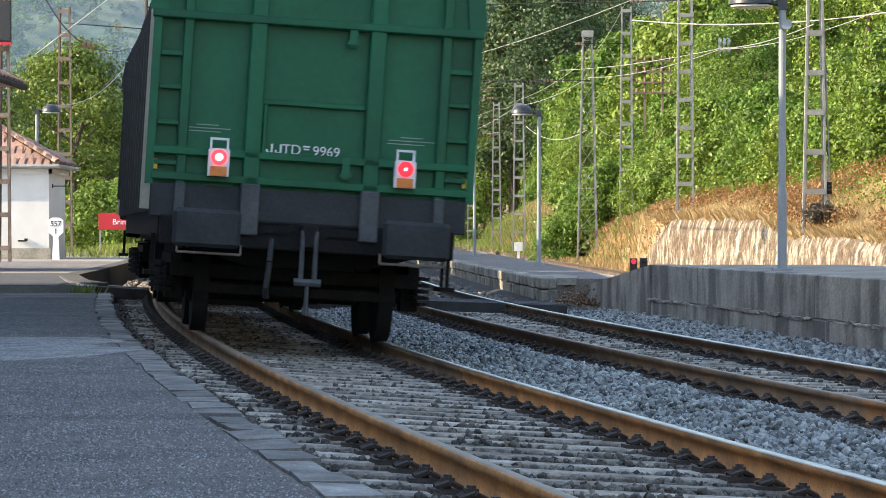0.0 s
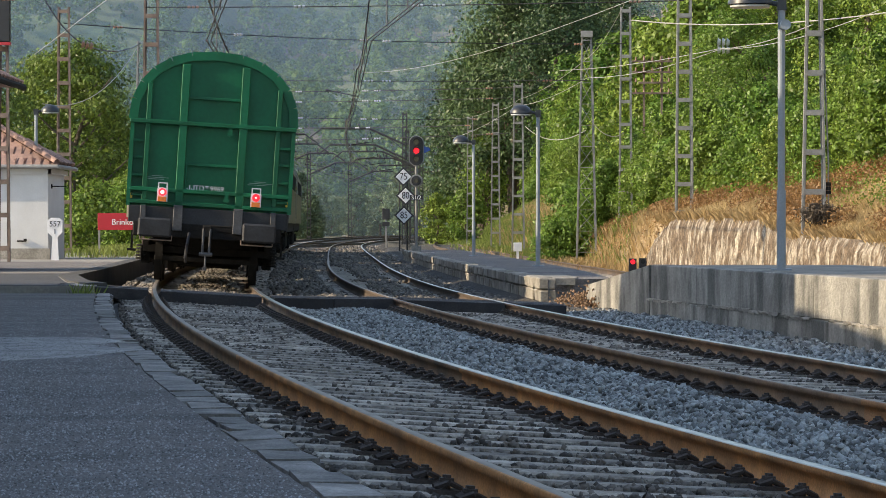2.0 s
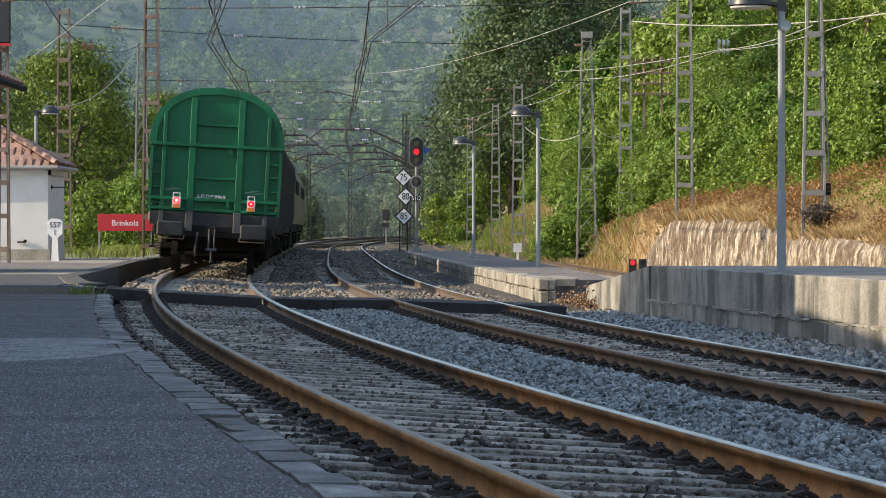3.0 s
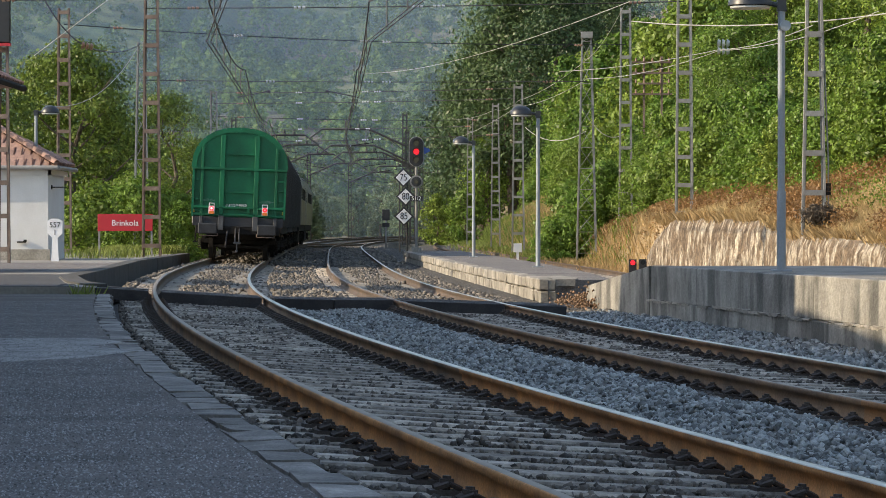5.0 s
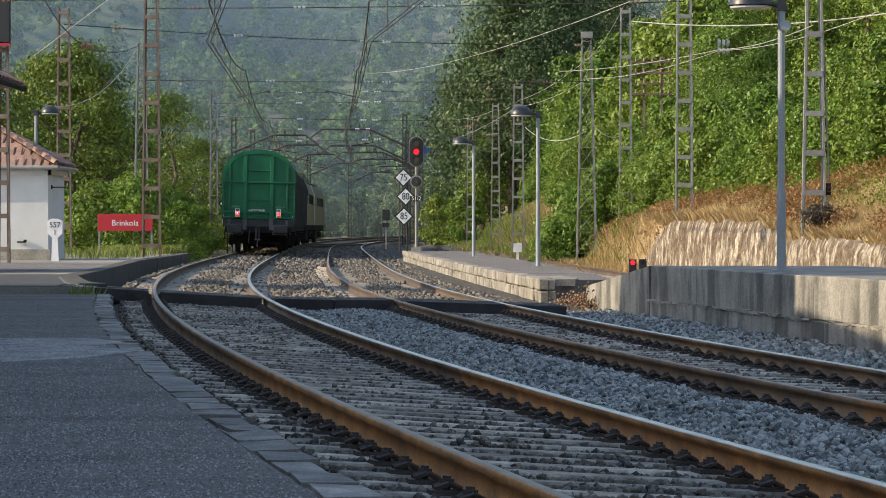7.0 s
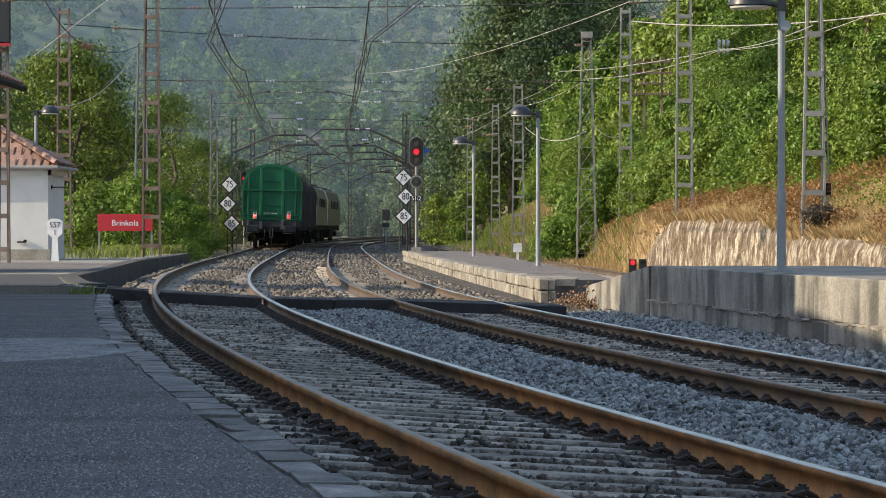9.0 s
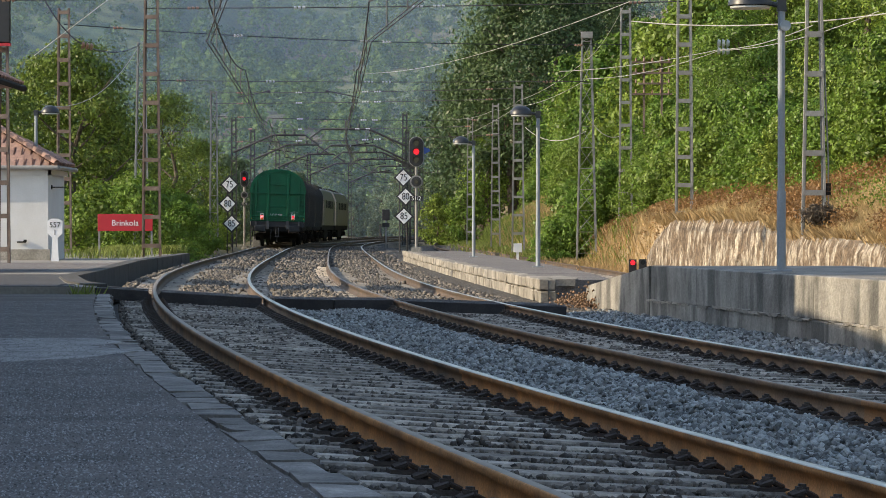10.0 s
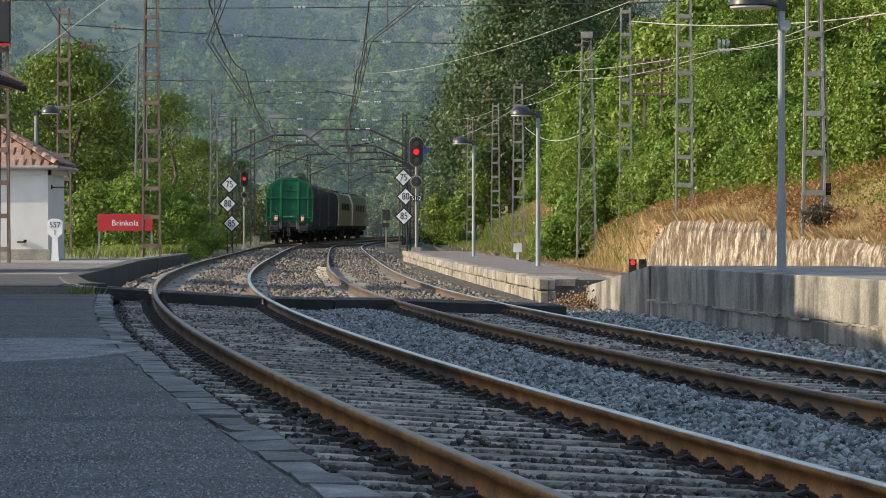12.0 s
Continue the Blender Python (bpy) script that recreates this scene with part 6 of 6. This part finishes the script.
# ---------- siding ----------
def build_siding():
    t = thing("track_siding", None, "rusty disused siding beside the island platform", "railway track", kind="structure")
    off, z = OFF2 + 6.5, -0.22
    for side in (-1, 1):
        sweep("rail", [(off + side * 0.87 + a, b) for a, b in RAIL], s_at(56), s_at(240), 2.0, RUST_DARK, t, follow=lambda o, y: z)
    rnd = random.Random(3)
    s = s_at(56)
    while s < s_at(170):
        p, h = on_line(s, off)
        shared("sleeper", SLEEPERS[rnd.randrange(4)], t, Matrix.Translation((p.x, p.y, z - 0.155)) @ pose(0, 0, 0, 0, 0, -math.degrees(h) + rnd.uniform(-1, 1)))
        s += 0.6
    bed2 = sweep("ballast_siding", [(off - 3.2, -0.62), (off - 1.9, -0.46), (off + 1.7, -0.46), (off + 2.4, -0.62)], s_at(50), s_at(240), 3.0, BALLAST_GROUND, closed=False, follow=lambda o, y: 0.02)
    tagged(bed2, "brown stony bed of the siding", "ballast", kind="structure")


# ---------- rock wall at the foot of the bank ----------
def build_rock_wall():
    """One weathered face: bulges, ribs and an uneven top, with a shoulder that runs back into the bank."""
    ys = np.arange(40, 92, 0.06)
    rows = 15
    verts, faces = [], []
    for y in ys:
        y = float(y)
        x0 = line_x(y, 12.78)
        top = ground_z(x0 + 0.62, y) - 0.12 + 0.16 * noise.noise(Vector((y * 0.2, 3.0, 0))) + 0.1 * noise.noise(Vector((y * 0.8, 1.0, 0)))
        top -= 0.9 * max(0, (y - 84) / 8) ** 2
        for k in range(rows + 2):
            f = min(1.0, k / rows)
            z = -0.6 + (top + 0.6) * f
            p = Vector((y * 1.0, z * 0.7, 0.0))
            d = 0.09 * noise.noise(p * 0.5) + 0.012 * noise.noise(Vector((y * 4.5, z * 0.8, 4.0))) + 0.04 * noise.noise(Vector((y * 3.0, z * 5.0, 7.0))) + 0.02 * noise.noise(Vector((y * 9.0, z * 6.0, 1.0)))
            x = x0 + d + 0.14 * f + (0.08 * max(0, f - 0.85) / 0.15 if f > 0.85 else 0)
            verts.append((x + (0.9 if k > rows else 0), y, z - (0.05 if k > rows else 0)))
    m = rows + 2
    for i in range(len(ys) - 1):
        for k in range(m - 1):
            a = i * m + k
            faces.append((a, a + m, a + m + 1, a + 1))
    tagged(raw("retaining_wall", verts, faces, BANK_ROCK), "pale lime-streaked weathered retaining wall below the bank", "wall", kind="structure")


# ---------- grass, bracken ----------
def blades(name, pts, height, width, mat, rng, label, lean=0.5):
    """Bent blades in tufts at pts (x, y, z)."""
    pts = np.asarray(pts)
    n = len(pts)
    a = rng.uniform(0, 2 * np.pi, n)
    d = np.stack([np.cos(a), np.sin(a), np.zeros(n)], 1)
    up = np.array([0, 0, 1.0])
    hgt = height * rng.uniform(0.5, 1.25, n)[:, None]
    wid = width * rng.uniform(0.6, 1.3, n)[:, None]
    b = rng.uniform(0, 2 * np.pi, n)
    bend = np.stack([np.cos(b), np.sin(b), np.zeros(n)], 1) * hgt * lean * rng.uniform(0.2, 1, n)[:, None]
    v = np.stack([pts - d * wid / 2, pts + d * wid / 2, pts + d * wid / 3 + up * hgt * 0.6 + bend * 0.4, pts + up * hgt + bend], 1).reshape(-1, 3)
    ob = raw(name, v, np.arange(4 * n).reshape(n, 4), mat)
    return tagged(ob, label, "grass", kind="stuff")


def grow_grass():
    rng = np.random.default_rng(21)

    def scatter(n, y0, y1, d0, d1, clump=0.25, per=12):
        out = []
        for i in range(n):
            y = rng.uniform(y0, y1)
            d = rng.uniform(d0, d1)
            for k in range(per):
                yy, dd = y + rng.normal(0, clump), d + rng.normal(0, clump)
                x = dd + line_x(min(yy, 330))
                out.append((x, yy, ground_z(x, yy) - 0.03))
        return out
    def patchy(pts, want, cut):
        return [p for p in pts if want * noise.noise(Vector((p[0] * 0.35, p[1] * 0.22, 9.0))) > cut]
    blades("dry_grass", patchy(scatter(11000, 46, 118, 12.9, 15.6, 0.2), 1, -0.1), 0.2, 0.007, STRAW, rng, "tall dry straw-coloured grass on the bank")
    fringe = []
    for i in range(3800):
        y = float(rng.uniform(44, 90))
        x = line_x(y, 12.8 + rng.uniform(0.25, 0.7))
        z = ground_z(line_x(y, 12.78) + 0.62, y) - 0.2
        if noise.noise(Vector((y * 0.6, 0.5, 2.0))) > -0.25:
            fringe += [(x + rng.normal(0, 0.08), y + rng.normal(0, 0.15), z + rng.uniform(-0.05, 0.05)) for k in range(14)]
    blades("hanging_grass", fringe, 0.23, 0.008, STRAW, rng, "dry grass hanging over the wall top", 1.1)
    for nm, cnt, mt, lab, d0, d1, want, lim, top in (("bracken", 6500, BRACKEN, "rust-brown dead bracken on the bank", 13.3, 16.6, -1, -0.12, 0.5),
                                                     ("bank_scrub", 1500, LEAF_BRIGHT, "low green scrub on the bank", 14.4, 17.4, 1, -0.1, 0.75)):
        c = np.array(patchy(scatter(cnt, 46, 116, d0, d1, 0.2, 24), want, lim))
        c[:, 2] += top * rng.uniform(0.02, 1, len(c)) ** 1.4
        v, f = leaf_quads(c, rng.normal(0, 1, c.shape) * 0.5, 0.042, rng)
        tagged(raw(nm, v, f, mt), lab, "scrub", kind="stuff")
    blades("bank_grass", scatter(3800, 92, 200, 11.8, 16.5, 0.4), 0.42, 0.02, STRAW, rng, "pale grass beside the siding")
    blades("green_grass", scatter(4200, 100, 230, 12.6, 18.2, 0.5), 0.4, 0.03, GREEN_GRASS, rng, "bright green grass along the line")
    blades("meadow_grass", scatter(2600, 125, 250, 11.9, 14.2, 0.5), 0.5, 0.045, GREEN_GRASS, rng, "bright green meadow grass beside the siding")
    blades("verge_grass", scatter(900, 101, 135, -9.5, -2.6, 0.3), 0.35, 0.03, GREEN_GRASS, rng, "green weeds beside the platform")
    out = []
    for i in range(900):
        x, y = rng.uniform(-11.4, -9.0), rng.uniform(84, 100.5)
        if rng.uniform() < 0.8:
            y = rng.uniform(98.5, 100.9)
        out += [(x + rng.normal(0, 0.15), y + rng.normal(0, 0.1), FAR_Z - 0.01) for k in range(6)]
    blades("platform_weeds", out, 0.28, 0.02, GREEN_GRASS, rng, "weeds growing at the back of the platform")
    out = [(-5.42 + rng.normal(0, 0.1), 44.35 + rng.normal(0, 0.3), -0.2) for k in range(160)]
    blades("edge_weeds", out, 0.34, 0.025, GREEN_GRASS, rng, "tuft of green weeds at the platform step")


# ---------- ballast stones ----------
def stones(name, places, size, mat, rng, label):
    """Broken stones: jittered blocks, turned at random."""
    places = np.asarray(places)
    n = len(places)
    cube = np.array([(a, b, c) for a in (-1, 1) for b in (-1, 1) for c in (-1, 1)], dtype=float)
    quads = np.array([(0, 1, 3, 2), (4, 6, 7, 5), (0, 4, 5, 1), (2, 3, 7, 6), (0, 2, 6, 4), (1, 5, 7, 3)])
    v = cube[None] * rng.uniform(0.45, 1.0, (n, 8, 3)) * rng.uniform(0.7, 1.25, (n, 1, 3))
    q = rng.normal(0, 1, (n, 4))
    q /= np.linalg.norm(q, axis=1)[:, None]
    w, x, y, z = q.T
    R = np.stack([1 - 2 * (y * y + z * z), 2 * (x * y - w * z), 2 * (x * z + w * y), 2 * (x * y + w * z), 1 - 2 * (x * x + z * z), 2 * (y * z - w * x),
                  2 * (x * z - w * y), 2 * (y * z + w * x), 1 - 2 * (x * x + y * y)], 1).reshape(n, 3, 3)
    v = np.einsum("nij,nkj->nki", R, v) * (size / 2 * rng.uniform(0.6, 1.35, n))[:, None, None] + places[:, None, :]
    f = quads[None] + (np.arange(n) * 8)[:, None, None]
    ob = raw(name, v.reshape(-1, 3), f.reshape(-1, 4), mat)
    return tagged(ob, label, "ballast", kind="stuff")


def bed_z(o, y):
    """Height of the ballast surface."""
    t = tilt(min(max(o, -1.6), 5.4), y)
    return t - float(np.interp(o, (-1.72, -1.5, -1.3, 1.3, 1.6, 1.9, 2.46, 5.06, 5.4, 5.9, 6.9), (0.43, 0.22, 0.18, 0.18, 0.2, 0.2, 0.185, 0.18, 0.195, 0.185, 0.185)))


def lay_stones():
    rng = np.random.default_rng(6)

    def spread(n, y0, y1, ranges, power=1.8):
        out = []
        tot = sum(b - a for a, b in ranges)
        for i in range(n):
            y = y0 + (y1 - y0) * rng.uniform() ** power
            u = rng.uniform(0, tot)
            for a, b in ranges:
                if u < b - a:
                    o = a + u
                    break
                u -= b - a
            s = s_at(y)
            p, h = on_line(s, o)
            out.append((p.x, p.y, bed_z(o, p.y) + 0.035 * noise.noise(Vector((p.x * 1.6, p.y * 0.9, 3.0))) + rng.uniform(-0.02, 0.045)))
        return out
    stones("ballast_stones", spread(56000, 10, 48, [(1.15, 2.6)]), 0.042, STONE, rng, "loose blue-grey ballast stones between the tracks")
    stones("ballast_stones_side", spread(26000, 18, 50, [(5.0, 6.9)], 1.3), 0.05, STONE, rng, "loose grey ballast stones below the platform wall")
    def gaps(n, off, s0, count, power):
        """Stones heaped in the gaps between sleepers, here and there over their edges."""
        out = []
        for i in range(n):
            k = int(count * rng.uniform() ** power)
            s = s0 + (k + 0.5) * STEP + rng.uniform(-0.18, 0.18)
            o = off + rng.uniform(-1.4, 1.35)
            if abs(abs(o - off) - 0.87) < 0.09:
                continue
            p, h = on_line(s, o)
            heap = noise.noise(Vector((p.x * 1.7, p.y * 1.1, 0)))
            out.append((p.x, p.y, tilt(o, p.y) - 0.185 + 0.02 * heap + rng.uniform(-0.02, 0.022)))
        return out
    stones("track_stones", gaps(34000, 0.0, 0.5, 75, 1.4), 0.034, STONE_BROWN, rng, "brownish ballast stones between the sleepers")
    stones("track_stones_middle", gaps(16000, OFF2, 4.0, 75, 1.3), 0.04, STONE_BROWN, rng, "brownish ballast stones between the sleepers")
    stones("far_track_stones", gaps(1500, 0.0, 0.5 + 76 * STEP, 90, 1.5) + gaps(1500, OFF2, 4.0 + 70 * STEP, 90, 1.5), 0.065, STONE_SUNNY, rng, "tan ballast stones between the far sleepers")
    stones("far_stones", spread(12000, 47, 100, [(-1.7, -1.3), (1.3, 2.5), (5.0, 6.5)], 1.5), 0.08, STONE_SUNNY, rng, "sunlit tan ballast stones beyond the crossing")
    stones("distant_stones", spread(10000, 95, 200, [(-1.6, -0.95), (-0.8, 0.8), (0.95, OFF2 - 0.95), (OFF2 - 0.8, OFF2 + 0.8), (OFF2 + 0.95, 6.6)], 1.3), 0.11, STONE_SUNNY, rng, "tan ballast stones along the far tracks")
    for off in (0.0, OFF2):
        strip = sweep("sandy_bed", [(off - 0.79, -0.15), (off - 0.3, -0.142), (off + 0.3, -0.142), (off + 0.79, -0.15)], s_at(47.1), s_at(104), 1.5, SAND, closed=False, follow=tilt)
        tagged(strip, "sandy fines packed between the far rails", "ballast", kind="structure")
        out = []
        for i in range(3200):
            s = s_at(47.2) + 52 * rng.uniform() ** 1.4
            o = off + 0.1 + rng.normal(0, 0.24) * (0.8 + 0.5 * noise.noise(Vector((s * 0.3, off, 0))))
            p, h = on_line(s, min(max(o, off - 0.75), off + 0.75))
            out.append((p.x, p.y, tilt(o, p.y) - 0.135 + rng.uniform(-0.02, 0.02)))
        stones("heaped_stones", out, 0.062, STONE_SUNNY, rng, "tan stones heaped along the middle of the track")
    heap = [(2.45 + rng.normal(0, 0.22), 49.9 + rng.normal(0, 0.5), -0.36 + abs(rng.normal(0, 0.12))) for k in range(2600)]
    stones("rubble_heap", heap, 0.036, OCHRE, rng, "small heap of ochre rubble at the ramp end")


def grit():
    """Coarse grains standing out of the worn asphalt."""
    rng = np.random.default_rng(14)
    n = 52000
    y = 7.5 + 32 * rng.uniform(0, 1, n) ** 2.2
    edge = np.array([line_x(float(t), -1.76) for t in y])
    x = edge - rng.uniform(0, 1, n) ** 0.8 * (edge + 0.155 * y + 0.3)
    c = np.stack([x, y, np.full(n, NEAR_Z - 0.009)], 1)
    r = 0.0048 * rng.uniform(0.6, 1.7, n)
    a = rng.uniform(0, 6.283, n)
    base = [c + np.stack([np.cos(a + k * 2.094), np.sin(a + k * 2.094), np.zeros(n)], 1) * r[:, None] for k in range(3)]
    tip = c + np.stack([rng.normal(0, 0.002, n), rng.normal(0, 0.002, n), r * rng.uniform(0.6, 1.1, n)], 1)
    v = np.stack([*base, tip], 1).reshape(-1, 3)
    f = np.array([(0, 1, 3), (1, 2, 3), (2, 0, 3)])[None] + (np.arange(n) * 4)[:, None, None]
    tagged(raw("asphalt_grit", v, f.reshape(-1, 3), GRIT), "coarse grey grains standing out of the asphalt", "gravel", kind="stuff")


def small_extras():
    rng = np.random.default_rng(33)
    c = np.array([8.2, 64.1, 1.32]) + rng.normal(0, 1, (1700, 3)) * np.array([0.15, 0.12, 0.09])
    v, f = leaf_quads(c, rng.normal(0, 1, c.shape), 0.028, rng, aspect=7)
    tagged(raw("brush_heap", v, f, BARK), "dark tangle of dry brush against the mast", "brush", kind="stuff")
    t = thing("tension_weight", pose(8.46, 64.5, 0.75), "wire tensioner with stacked weights beside the mast", "tensioner")
    bm = bmesh.new()
    rod(bm, (-0.2, 0, 6.5), (0, 0, 1.7), 0.018, 6)
    part("tension_wire", bm, GALV, t)
    for k in range(3):
        bm = bmesh.new()
        rod(bm, (0, 0, 1.0 + k * 0.09), (0, 0, 1.08 + k * 0.09), 0.055, 12)
        part("weight", bm, DARK_IRON, t)
    part("guide_rod", boxes(((0, 0, 0.9), (0.03, 0.03, 1.9))), GALV, t)


build_masts()
build_overhead()
build_insulator_rack()
build_lamps()
build_signs()
build_hut()
build_siding()
build_rock_wall()
grow_grass()
lay_stones()
grit()
small_extras()


# ---------- tracks ----------
build_track("track_platform", 0.0, "curved railway track with rusty rails on weathered sleepers", -30, 400, 0.5 - 35 * STEP, 70)
build_track("track_middle", OFF2, "second curved railway track with rusty rails", -30, 400, 4.0 - 42 * STEP, 70)


def build_crossover():
    """Rails that lead from one track to the other beyond the platform, on long timbers."""
    t = thing("track_crossover", None, "rusty crossover rails between the two tracks", "railway track", kind="structure")
    s0, s1 = s_at(150), s_at(222)
    ss = np.arange(s0, s1, 1.5)
    for side in (-1, 1):
        verts, faces = [], []
        n = len(RAIL)
        for s in ss:
            f = (s - s0) / (s1 - s0)
            off = OFF2 * f * f * (3 - 2 * f) + side * 0.87
            for a, b in RAIL:
                p, h = on_line(s, off + a)
                verts.append((p.x, p.y, b + 0.004 + tilt(off, p.y)))
        for i in range(len(ss) - 1):
            for j in range(n):
                a, b = i * n + j, i * n + (j + 1) % n
                faces.append((a, b, b + n, a + n))
        raw("rail", verts, faces, RUST_DARK, t)
    for k in range(16):
        p, h = on_line(s0 + 4 + k * 2.6, OFF2 / 2)
        bm = bmesh.new()
        box(bm, (0, 0, -0.07), (6.0, 0.28, 0.16))
        bmesh.ops.bevel(bm, geom=bm.edges[:], offset=0.015, segments=1, affect="EDGES")
        ob = part("long_timber", bm, RUSTY_MAST, t)
        ob.matrix_basis = Matrix.Translation((p.x, p.y, -0.16 + DROP2 / 2)) @ pose(0, 0, 0, 0, 2.0, -math.degrees(h))


build_crossover()


# ---------- motion ----------
START, SPEED = 18.15, 13.33


def motions():
    """The train runs away along the platform track at a steady speed; the tail wagon's wheels turn."""
    for ob, ahead, a, b in TRAIN:
        rows = []
        for k in range(49):
            t = k * 0.25
            s = START + SPEED * t + ahead
            pa, pb = on_line(s + a)[0], on_line(s + b)[0]
            d = (pb - pa).normalized()
            o = pa - d * a
            lean = math.degrees(cant((pa.y + pb.y) / 2) / 1.74)
            rows.append((t, Matrix.Translation(o) @ Matrix.Rotation(-math.atan2(d.x, d.y), 4, "Z") @ pose(0, 0, 0, 0, lean, 0)))
        walk(ob, rows)
    for w in TAIL_WHEELS:
        y = w.matrix_basis.translation.y
        walk(w, [(f / 30, pose(0, y, 0.45) @ Matrix.Rotation(-SPEED * f / 30 / 0.45, 4, "X")) for f in range(361)])


motions()
